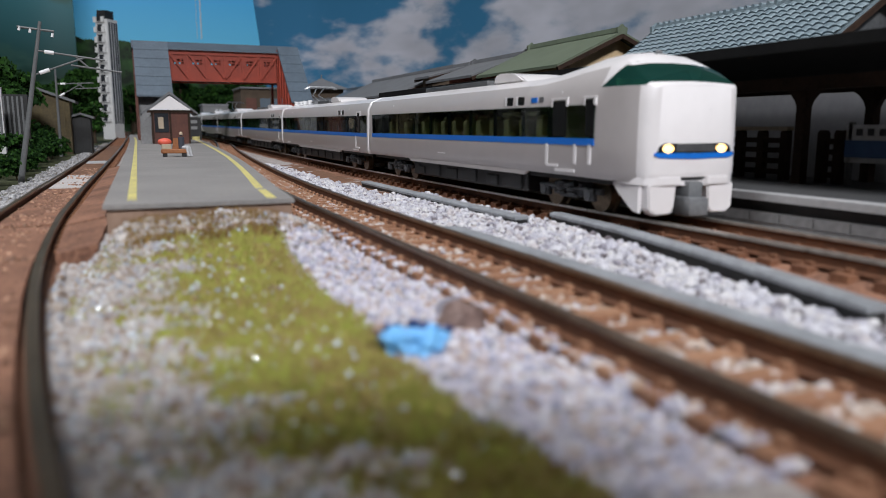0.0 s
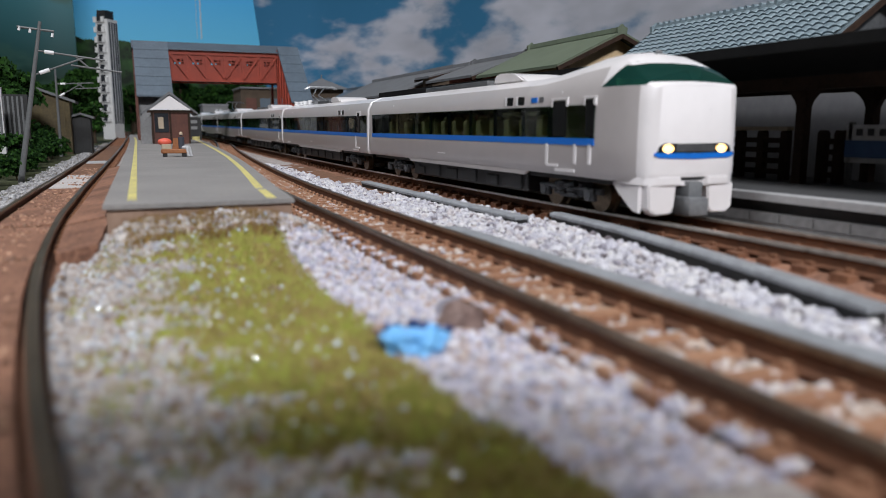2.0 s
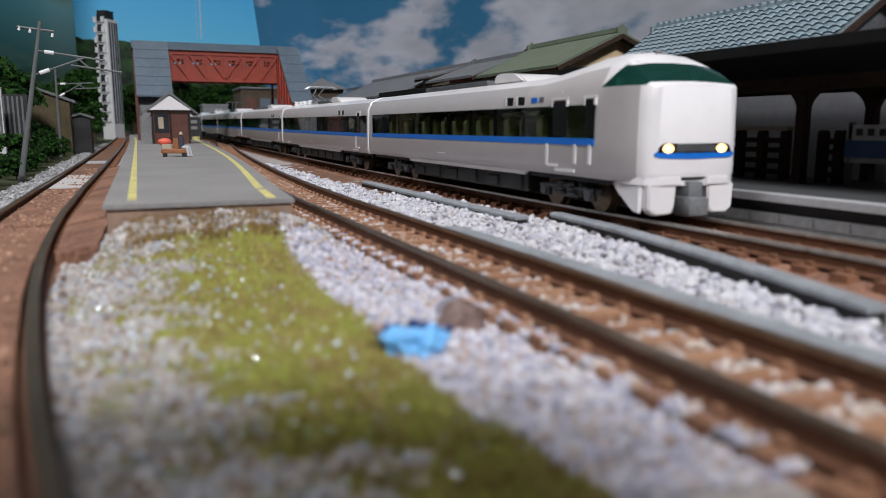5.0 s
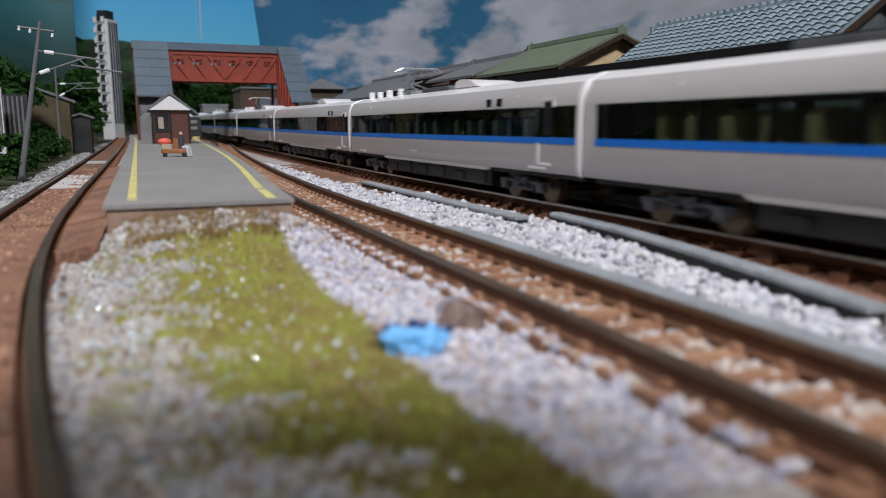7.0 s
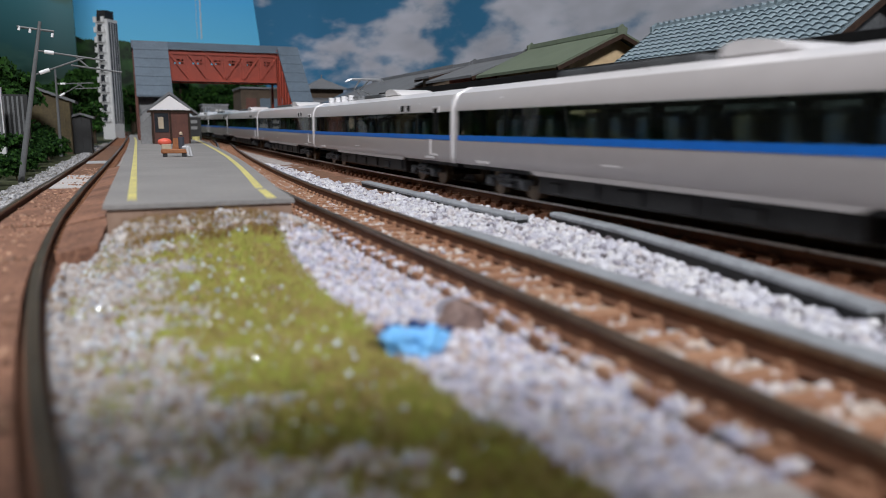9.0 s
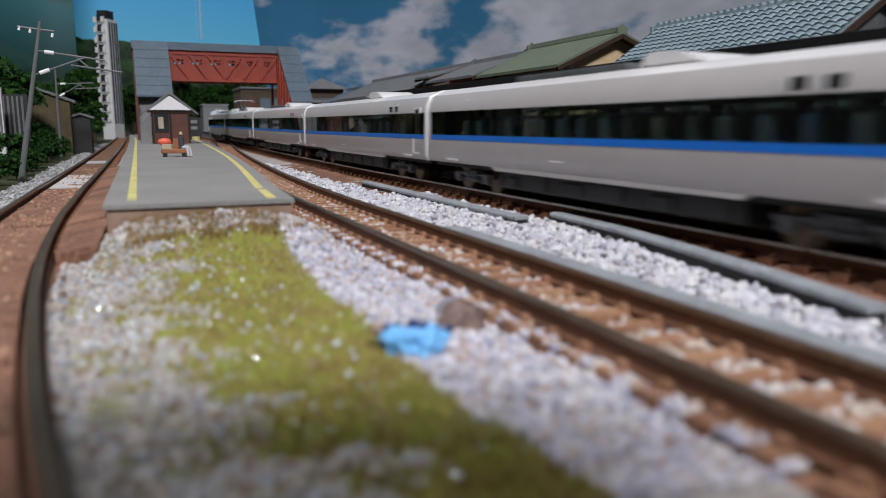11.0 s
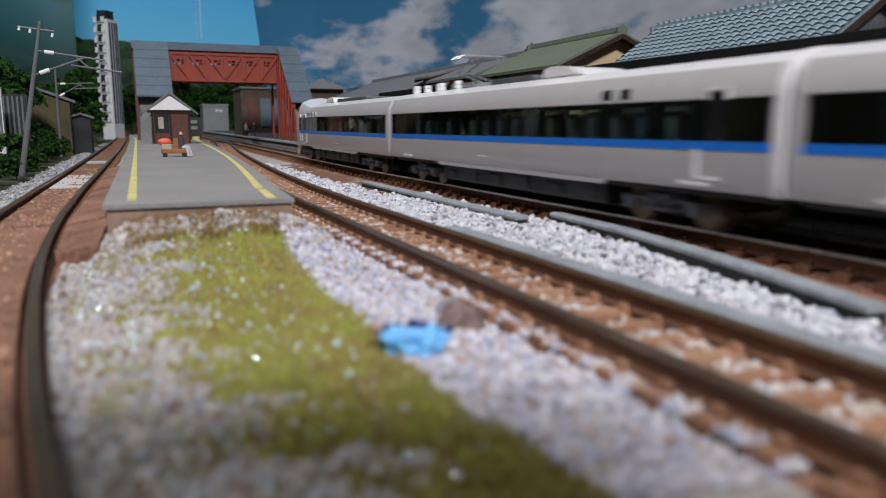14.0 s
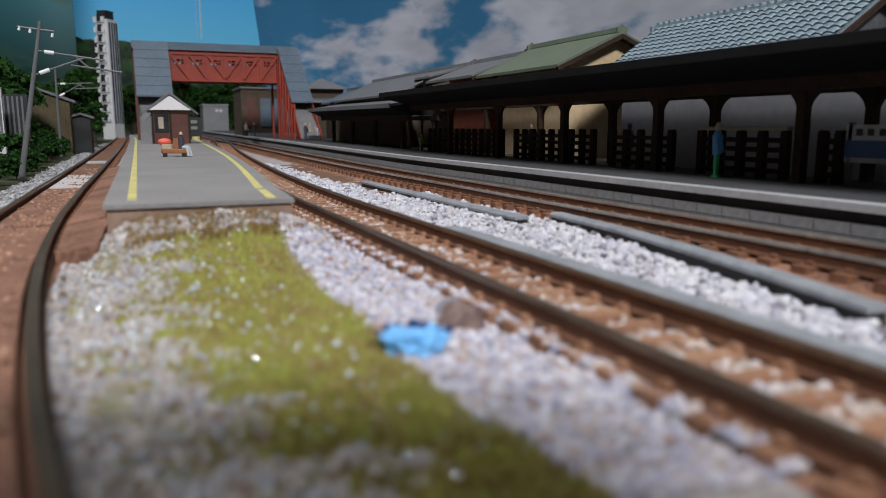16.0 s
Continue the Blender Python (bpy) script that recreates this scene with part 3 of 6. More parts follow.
def track(name, path, y0, y1, pitch, material, label, step, width=14.6, first=None, wide=2.3, head=None):
    t = thing(name, (0, 0, 0), label, "track")
    for side in (-4.5, 4.5):
        vs, fs, k = rail_mesh(path, side + math.copysign(0.42, side), y0, y1, step)
        me = raw("rail", vs, fs, [RUST, head or RAIL_STEEL])
        for i, poly in enumerate(me.polygons):
            if i % k in (5, 6, 7) and i < len(me.polygons) - 2:
                poly.material_index = 1
        ob = new("rail", me)
        ob.parent = t
        tagged(ob, "steel-topped rail with a rusty web")
    first = y0 if first is None else first
    if pitch:
        bm = bmesh.new()
        box(bm, -width / 2, width / 2, -wide / 2, wide / 2, -3.2, -1.85)
        for s in (-5.7, -4.1, 4.1, 5.7):
            box(bm, s - 0.3, s + 0.3, -0.45, 0.45, -1.9, -1.35)
        me = finish("sleeper", bm, material)
        for i in range(int((y1 - first) / pitch)):
            y = first + pitch * (i + 0.5)
            slope = along(path, y + 1) - along(path, y - 1)
            ob = new("sleeper", me)
            ob.parent = t
            ob.matrix_world = pose(along(path, y) * MM, y * MM, rise(y) * MM, 0, 0, -math.degrees(math.atan(slope / 2)))
    return t


def tracks():
    track("main_track", smooth_path(MAIN), -20, 1440, 5.2, SLEEPER, "rusty main track with brown sleepers beside the station platform", 20, head=BRIGHT_RAIL)
    track("siding_track", smooth_path(SIDING), 10, 700, 4.4, PALE_SLEEPER, "rusty siding with pale brown sleepers", 5, wide=1.9)
    t = track("branch_track", smooth_path(LEFT), 16, 1100, 4.6, SLEEPER, "curved rusty branch track filled with brown board", 3, first=101)
    # boarded filling between the rails
    path = smooth_path(LEFT)
    for a, b, m in ((18, 96, RUST_BED), (97, 128, RUST_BED), (130, 205, RUST_BED), (208, 262, SAND), (266, 330, SOIL), (334, 352, KERB), (356, 560, SOIL)):
        vs, fs = [], []
        ys = np.arange(a, b + 0.1, 2.5)
        for y in ys:
            x = along(path, y)
            vs += [(x - 3.9, y, -3.2 + rise(y)), (x - 3.9, y, -1.1 + rise(y)), (x + 3.9, y, -1.1 + rise(y)), (x + 3.9, y, -3.2 + rise(y))]
        for j in range(len(ys) - 1):
            for i in range(4):
                p, q = j * 4 + i, j * 4 + (i + 1) % 4
                fs.append((p, q, q + 4, p + 4))
        n = (len(ys) - 1) * 4
        fs += [(3, 2, 1, 0), (n, n + 1, n + 2, n + 3)]
        ob = new("infill_board", raw("infill_board", vs, fs, m))
        ob.parent = t
    # sloped brown boards between the branch and the island platform
    for a, b in ((99, 128), (129.5, 300)):
        bm = bmesh.new()
        f = [(along(path, a) + 5.9, a), (along(path, b) + 5.9, b), (-3.4, b), (-4.2, a)]
        lo = [bm.verts.new((x, y, -3.2)) for x, y in f]
        hi = [bm.verts.new((x, y, z)) for (x, y), z in zip(f, (-1.2, -1.2, -0.2, -0.2))]
        bm.faces.new(hi)
        for i in range(4):
            bm.faces.new((lo[i], lo[(i + 1) % 4], hi[(i + 1) % 4], hi[i]))
        solid("filler_board", bm, RUST_BED, "sloping rust-brown board beside the island platform", "board")


def troughs():
    """Grey concrete cable troughs between the tracks."""
    def run(t, name, pts, prof, material, label):
        bm = bmesh.new()
        k = len(prof)
        rings = [[bm.verts.new((x + px, y, pz + rise(y))) for px, pz in prof] for x, y in pts]
        for a, b in zip(rings, rings[1:]):
            for i in range(k):
                bm.faces.new((a[i], a[(i + 1) % k], b[(i + 1) % k], b[i]))
        bm.faces.new(rings[0])
        bm.faces.new(rings[-1][::-1])
        part(name, bm, material, t, label)

    def strip(pts, w, z0, z1, label):
        t = thing("cable_trough", (0, 0, 0), label, "trough", group="cable troughs")
        h = w / 2
        # the base is near-black: its colour carries the shade on the trough's side
        run(t, "base", pts, [(-h + 0.35, z0), (h - 0.35, z0), (h - 0.35, z1 - 0.7), (-h + 0.35, z1 - 0.7)], DARK_GEAR, "trough side in near-black for its shade")
        run(t, "lid", pts, [(-h, z1 - 0.75), (h, z1 - 0.75), (h, z1 - 0.3), (h - 0.3, z1 - 0.05), (0, z1), (-h + 0.3, z1 - 0.05), (-h, z1 - 0.3)], TROUGH, "blue-grey concrete lid")
    ys = np.arange(14, 103, 4.0)
    strip([(along(SIDING, y) + 8.8, y) for y in ys], 4.6, -3.4, -0.9, "long flat grey trough along the siding")
    strip([(52.4, 22), (54.5, 30), (57.1, 39)], 3.0, -3.4, -1.0, "short grey concrete trough sunk in white ballast")
    strip([(58.0, 41.5), (61.5, 56), (64.5, 71), (67.9, 92), (69.1, 108), (69.5, 112)], 2.8, -3.4, -0.9, "raised grey concrete trough beside the main track")
    strip([(62.6, 112), (62.4, 140), (62.4, 185), (62.6, 205)], 2.8, -3.4, -1.3, "low grey concrete trough beside the main track")


# ---- platforms ----
def island_edge(y):
    return along([(100, 21.0), (125, 22.6), (150, 24.9), (180, 27.6), (215, 30.4), (260, 33.6), (320, 36.6), (400, 39.8), (520, 44.0), (700, 48)], y)


def island_platform():
    t = thing("island_platform", (0, 0, 0), "grey island platform with yellow edge lines and brown end", "platform")

    def slab(name, xa, xb, z0, z1, material, y0=104.5, y1=720, label=""):
        ys = np.concatenate([np.arange(y0, min(330, y1), 5.0), np.arange(min(330, y1), y1 + 0.1, 20.0)])
        vs, fs = [], []
        for y in ys:
            a, b, r = xa(y), xb(y), rise(y)
            vs += [(a, y, z0 + r), (a, y, z1 + r), (b, y, z1 + r), (b, y, z0 + r)]
        for j in range(len(ys) - 1):
            for i in range(4):
                p, q = j * 4 + i, j * 4 + (i + 1) % 4
                fs.append((p, q, q + 4, p + 4))
        n = (len(ys) - 1) * 4
        fs += [(3, 2, 1, 0), (n, n + 1, n + 2, n + 3)]
        ob = new(name, raw(name, vs, fs, material))
        ob.parent = t
        if label:
            tagged(ob, label)
    left = lambda y: -3.6 + 0.012 * (y - 104) if y < 500 else 1.15
    slab("platform_core", lambda y: left(y) + 0.4, lambda y: island_edge(y) - 0.4, -3.5, 3.4, EARTH_FACE, label="dusty brown platform side")
    slab("platform_top", left, island_edge, 3.4, 4.0, PLATFORM, 104.0)
    slab("edge_line", lambda y: left(y) + 2.9, lambda y: left(y) + 4.1, 4.0, 4.06, YELLOW, 110, 600, "worn yellow safety line")
    slab("edge_line", lambda y: island_edge(y) - 3.6, lambda y: island_edge(y) - 2.3, 4.0, 4.06, YELLOW, 106, 121, "worn yellow safety line")
    slab("edge_line", lambda y: island_edge(y) - 3.6, lambda y: island_edge(y) - 2.3, 4.0, 4.06, YELLOW, 124, 600, "worn yellow safety line")


PLAT_X, PLAT_Z = 90.5, 3.8


def station_platform():
    t = thing("station_platform", (0, 0, 0), "long grey station platform with a pale kerb and block face", "platform")

    def run(name, x0, x1, z0, z1, material, label=""):
        bm = bmesh.new()
        ys = [-20, 100, 200, 220, 240, 260, 280, 300, 500, 800, 1100]
        rings = [[bm.verts.new((x, y, z + rise(y))) for x, z in ((x0, z0), (x1, z0), (x1, z1), (x0, z1))] for y in ys]
        for a, b in zip(rings, rings[1:]):
            for i in range(4):
                bm.faces.new((a[i], a[(i + 1) % 4], b[(i + 1) % 4], b[i]))
        bm.faces.new(rings[0])
        bm.faces.new(rings[-1][::-1])
        part(name, bm, material, t, label)
    run("core", PLAT_X + 0.9, 210, -3.4, PLAT_Z - 0.5, CONCRETE)
    run("surface", PLAT_X + 2.6, 210, PLAT_Z - 0.6, PLAT_Z, DARK_ASPHALT)
    run("kerb", PLAT_X - 0.5, PLAT_X + 2.5, PLAT_Z - 1.1, PLAT_Z + 0.06, KERB, "pale concrete platform kerb")
    # near-black strip that paints the deep shade below the kerb
    run("kerb_shade_band", PLAT_X + 0.5, PLAT_X + 1.4, 1.0, PLAT_Z - 1.1, DARK_GEAR, "dark band that paints the kerb's shade")
    run("foot_kerb", PLAT_X - 1.0, PLAT_X + 0.9, -3.4, -2.3, KERB, "pale foot kerb along the track")
    bm = bmesh.new()
    box(bm, PLAT_X - 0.15, PLAT_X + 1.2, 0.08, 5.92, -0.6, 0.95)
    box(bm, PLAT_X - 0.05, PLAT_X + 1.2, 0.0, 6.0, -2.3, -0.66)
    me = finish("facing_block", bm, BLOCK)
    for i in range(150):
        y = 10 + 6.0 * i
        ob = new("facing_block", me)
        ob.parent = t
        ob.location = (0, y * MM, rise(y) * MM)


COL_X = 113.0


def canopy(name, y0, y1, eave_x, eave_z, back_x, back_z, first, step, count, edge):
    t = thing(name, (0, y0, PLAT_Z + rise(y0)), "dark timber platform canopy with a thin sheet roof on posts", "canopy")
    L = y1 - y0
    zb = -PLAT_Z
    lift = rise(y1) - rise(y0)
    low = eave_z - 6.9
    h = low - PLAT_Z + 0.4
    bm = bmesh.new()

    def slope_prism(prof):
        a = [bm.verts.new((x, 0, z + zb)) for x, z in prof]
        b = [bm.verts.new((x, L, z + zb + lift)) for x, z in prof]
        k = len(prof)
        bm.faces.new(a)
        bm.faces.new(b[::-1])
        for i in range(k):
            bm.faces.new((a[i], b[i], b[(i + 1) % k], a[(i + 1) % k]))
    slope_prism([(eave_x, eave_z - 1.0), (back_x, back_z - 1.0), (back_x, back_z), (eave_x, eave_z)])
    part("roof", bm, edge, t, "thin sheet roof")
    bm = bmesh.new()
    slope_prism([(eave_x - 0.4, eave_z - 1.6), (eave_x + 0.3, eave_z - 1.6), (eave_x + 0.3, eave_z + 0.25), (eave_x - 0.4, eave_z + 0.25)])
    part("fascia", bm, edge, t)
    bm = bmesh.new()
    slope_prism([(COL_X - 1.2, low), (COL_X + 1.2, low), (COL_X + 1.2, low + 2.3), (COL_X - 1.2, low + 2.3)])
    part("eaves_beam", bm, TIMBER, t)
    bm = bmesh.new()
    slope_prism([(COL_X + 13, low), (COL_X + 15, low), (COL_X + 15, low + 2.0), (COL_X + 13, low + 2.0)])
    part("rear_beam", bm, TIMBER, t)
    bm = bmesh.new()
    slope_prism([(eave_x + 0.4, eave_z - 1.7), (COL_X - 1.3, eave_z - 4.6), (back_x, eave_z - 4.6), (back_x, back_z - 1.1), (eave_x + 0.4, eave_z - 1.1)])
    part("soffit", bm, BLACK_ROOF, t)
    bm = bmesh.new()
    box(bm, -0.9, 0.9, -0.9, 0.9, 0, h)
    for s in (-1, 1):
        arc = [(s * (0.85 + 4.4 * (1 - math.cos(k * math.pi / 10))), h - 5.0 + 4.9 * math.sin(k * math.pi / 10)) for k in range(6)]
        outer = [(s * 0.85, h), (s * 0.85, h - 5.8)]
        prism(bm, outer + arc, -0.6, 0.6, "x")
    post_me = finish("post", bm, TIMBER)
    bm = bmesh.new()
    beam(bm, (eave_x + 0.5, 0, eave_z - PLAT_Z - 1.4), (back_x - 1, 0, back_z - PLAT_Z - 1.4), 0.7, 0.9)
    rafter_me = finish("rafter", bm, TIMBER)
    for i in range(count):
        y = first + step * i - y0
        for nm, me, x in (("post", post_me, COL_X), ("rafter", rafter_me, 0), ("post", post_me, COL_X + 14)):
            ob = new(nm, me)
            ob.parent = t
            ob.location = (x * MM, (y - (3 if x > COL_X else 0)) * MM, (rise(y0 + y) - rise(y0)) * MM)
    return t


def gable_house(name, label, y0, y1, x0, x1, ridge_x, eave_z, ridge_z, wall_m, roof_m, over=3.0, base=PLAT_Z, ridge_caps=True, category="house", windows=0, inset=None):
    """A house whose ridge runs along the platform."""
    t = thing(name, (0, y0, base), label, category, group="station houses")
    L = y1 - y0
    e, r = eave_z - base, ridge_z - base
    bm = bmesh.new()
    inset = over if inset is None else inset
    slope = (r - e) / (ridge_x - x0)
    wl = e + slope * inset - 1.3
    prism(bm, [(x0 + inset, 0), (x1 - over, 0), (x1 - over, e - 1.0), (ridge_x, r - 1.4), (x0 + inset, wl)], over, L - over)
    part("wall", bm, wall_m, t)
    for sx in (0, 1):
        bm = bmesh.new()
        ex = x0 if sx == 0 else x1
        prism(bm, [(ex, e), (ridge_x, r), (ridge_x, r - 1.3), (ex, e - 1.0)], 0, L)
        part("roof", bm, roof_m, t)
    bm = bmesh.new()
    prism(bm, [(ridge_x - 1.1, r - 0.3), (ridge_x + 1.1, r - 0.3), (ridge_x + 0.8, r + 1.3), (ridge_x - 0.8, r + 1.3)], 0.5, L - 0.5)
    part("ridge_cap", bm, roof_m, t)
    if ridge_caps:
        for y in (0.4, L - 0.4):
            bm = bmesh.new()
            prism(bm, [(ridge_x - 1.8, r - 1), (ridge_x + 1.8, r - 1), (ridge_x + 2.0, r + 1.0), (ridge_x + 0.9, r + 1.4), (ridge_x, r + 2.2), (ridge_x - 0.9, r + 1.4), (ridge_x - 2.0, r + 1.0)], y - 0.5, y + 0.5)
            part("ridge_end_tile", bm, roof_m, t)
    for y in (0.0, L):
        for ex in (x0, x1):
            bm = bmesh.new()
            beam(bm, (ex, y, e - 1.4), (ridge_x, y, r - 1.6), 0.9, 1.3)
            part("barge_board", bm, TIMBER, t)
    for i in range(windows):
        bm = bmesh.new()
        yy = L * (i + 0.6) / (windows + 0.2)
        box(bm, x0 + over - 0.3, x0 + over + 0.4, yy - 2.2, yy + 2.2, 6, 12)
        part("window", bm, DARK_WINDOW, t)
    return t


def tiled_roof(t, x0, e, ridge_x, r, L, n_row, n_col):
    """Rows of rounded glazed tiles on the slope over the platform."""
    bm = bmesh.new()
    k = 6
    w = L / n_col
    run = math.hypot(ridge_x - x0, r - e) / n_row
    prof = [(w * (j / k - 0.5), 0.55 * math.sin(math.pi * j / k) + 0.08) for j in range(k + 1)]
    a = [bm.verts.new((-run * 0.52, p, q + 0.42)) for p, q in prof]
    b = [bm.verts.new((run * 0.52, p, q)) for p, q in prof]
    lo = [bm.verts.new((-run * 0.52, p, q - 0.25)) for p, q in prof]
    for j in range(k):
        bm.faces.new((a[j], a[j + 1], b[j + 1], b[j]))
        bm.faces.new((lo[j], lo[j + 1], a[j + 1], a[j]))
    me = finish("roof_tile", bm, TILE, True)
    ang = math.degrees(math.atan2(r - e, ridge_x - x0))
    for i in range(n_row):
        for j in range(n_col):
            f = (i + 0.5) / n_row
            ob = new("roof_tile", me)
            ob.parent = t
            ob.matrix_basis = pose((x0 + (ridge_x - x0) * f) * MM, w * (j + 0.5) * MM, (e + (r - e) * f + 0.25) * MM, 0, -ang, 0)


def station_houses():
    # the hall's walls take a near-black colour that holds the shade under the roofs
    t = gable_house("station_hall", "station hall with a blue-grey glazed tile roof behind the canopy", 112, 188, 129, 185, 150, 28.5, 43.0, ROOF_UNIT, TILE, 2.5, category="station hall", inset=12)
    tiled_roof(t, 129, 28.5 - PLAT_Z, 150, 43.2 - PLAT_Z, 74, 11, 26)
    # hidden strip, added to keep lamp light off the wall behind the canopy
    bm = bmesh.new()
    box(bm, 118.2, 125.6, -72, 75, 28.6 - PLAT_Z, 29.3 - PLAT_Z)
    part("gap_light_stop", bm, BLACK_ROOF, t, "dark strip added to block light between canopy and hall roof")
    # a row of round cap tiles along the ridge
    bm = bmesh.new()
    rod(bm, (-0.9, 0, 0), (0.9, 0, 0), 0.55, 8)
    cap = finish("cap_tile", bm, TILE)
    for i in range(30):
        ob = new("cap_tile", cap)
        ob.parent = t
        ob.location = (150 * MM, (2.5 + i * 2.45) * MM, (43.0 - PLAT_Z + 1.5) * MM)
    gable_house("green_roofed_house", "cream house with a faded green roof and dark barge boards", 203, 262, 125, 176, 149, 33.4, 44.6, CREAM, GREEN_ROOF, 4.0, inset=7)
    gable_house("brick_house", "red brick house with a grey tiled roof", 264, 312, 124, 172, 148, 34.0, 42.6, BRICK_RED, GREY_ROOF, 3.5, inset=10)
    gable_house("timber_house", "brown boarded house with a grey sheet roof", 318, 336, 128, 170, 149, 37.0, 42.5, BROWN_WALL, GREY_ROOF, 3.0, ridge_caps=False)
    gable_house("grey_roofed_house", "brown house with a broad plain grey roof", 338, 470, 121, 178, 150, 30.2, 43.0, BROWN_WALL, GREY_ROOF, 3.0, ridge_caps=False)
    # small houses beyond the footbridge
    gable_house("teal_roofed_house", "boarded house with a teal grey roof", 455, 545, 133, 175, 154, 31.0, 41.0, BROWN_WALL, SLATE, 3.0, ridge_caps=False)
    t = thing("pavilion", (150, 610, PLAT_Z + 2.5), "small pavilion with a pale pointed roof", "pavilion")
    bm = bmesh.new()
    box(bm, -15, 15, -12, 12, 0, 38)
    part("wall", bm, BROWN_WALL, t)
    for z, w in ((38, 19), (27, 21)):
        bm = bmesh.new()
        bmesh.ops.create_cone(bm, cap_ends=True, segments=4, radius1=w * 1.35, radius2=1.2 if z == 38 else 18, depth=9 if z == 38 else 4,
                              matrix=Matrix.Translation((0, 0, z + (4.5 if z == 38 else 2))) @ Matrix.Rotation(radians(45), 4, "Z"))
        part("roof", bm, GREY_ROOF, t)
    bm = bmesh.new()
    rod(bm, (0, 0, 46), (0, 0, 50), 0.5)
    part("finial", bm, GREY_ROOF, t)
    bm = bmesh.new()
    box(bm, -16.5, -14.8, -11, 9, 30, 32.4)
    part("white_rail", bm, WHITE_TOWER, t)
    # the back wall of the platform hall
    bm = bmesh.new()
    box(bm, 130, 133, 40, 176, PLAT_Z, 27)
    solid("hall_back_wall", bm, GREY_WALL, "plain blue-grey wall behind the canopy", "wall", at=(0, 0, 0))


# ---- things on the station platform ----
def fence(x, y0, y1, label, pale=False):
    t = thing("fence", (x, y0, PLAT_Z + rise(y0)), label, "fence", group="timber fences")
    L = y1 - y0
    n = max(1, round(L / 5.6))
    for i in range(n + 1):
        bm = bmesh.new()
        y = L * i / n
        prism(bm, [(y - 0.8, 0), (y + 0.8, 0), (y + 0.8, 9.0), (y + 0.5, 9.6), (y - 0.5, 9.6), (y - 0.8, 9.0)], -0.7, 0.7, "x")
        part("post", bm, TIMBER, t)
    for z in (1.5, 3.6, 5.7, 7.6):
        bm = bmesh.new()
        box(bm, -0.5, 0.5, 0, L, z - 0.5, z + 0.5, 0.12)
        part("rail", bm, TIMBER, t)
    if pale:
        bm = bmesh.new()
        box(bm, -1.0, 1.0, -1, L + 1, 9.5, 10.3, 0.2)
        part("top_rail", bm, FIG_TAN, t, "pale brown top rail")


def figure(x, y, base, materials, label, lean=0.0, scale=1.0, seated=False):
    bm = bmesh.new()
    h = scale
    if not seated:
        for s in (-0.55, 0.55):
            rod(bm, (s, 0, 0.2), (s * 0.8, 0, 5.0 * h), 0.5, 8, 0.62)
        box(bm, -1.1, 1.1, -0.9, 0.7, 0, 0.45)
        rod(bm, (0, 0, 4.6 * h), (0, 0, 8.6 * h), 1.15, 10, 1.35)
        for s in (-1, 1):
            rod(bm, (s * 1.5, 0, 8.3 * h), (s * 1.45, -0.9, 5.0 * h), 0.45, 8)
        ball(bm, (0, 0, 9.0 * h), 1.35, 0.9, 0.6)
        ball(bm, (0, 0, 10.3 * h), 0.75, 0.8, 0.95)
    else:
        rod(bm, (0, 0, 0.8), (0, 0, 4.4), 1.2, 10, 1.2)
        for s in (-0.6, 0.6):
            rod(bm, (s, 0, 1.0), (s + 1.6, -2.2, 1.0), 0.55)
            rod(bm, (s + 1.6, -2.2, 1.0), (s + 2.2, -2.6, -1.9), 0.5)
        ball(bm, (0, 0, 5.4), 0.7, 0.7, 0.8)
    ob = solid("figurine", bm, materials, label, "figurine", group="platform figurines", at=(x, y, base), smooth=True)
    for poly in ob.data.polygons:
        z = poly.center.z / MM
        poly.material_index = (0 if z < (5.0 * h if not seated else 1.7) else 1 if z < (9.5 * h if not seated else 5.1) else 2)
    ob.rotation_euler = (0, radians(lean), radians(25))
    ob.scale = (0.82, 0.82, 1)
    return ob


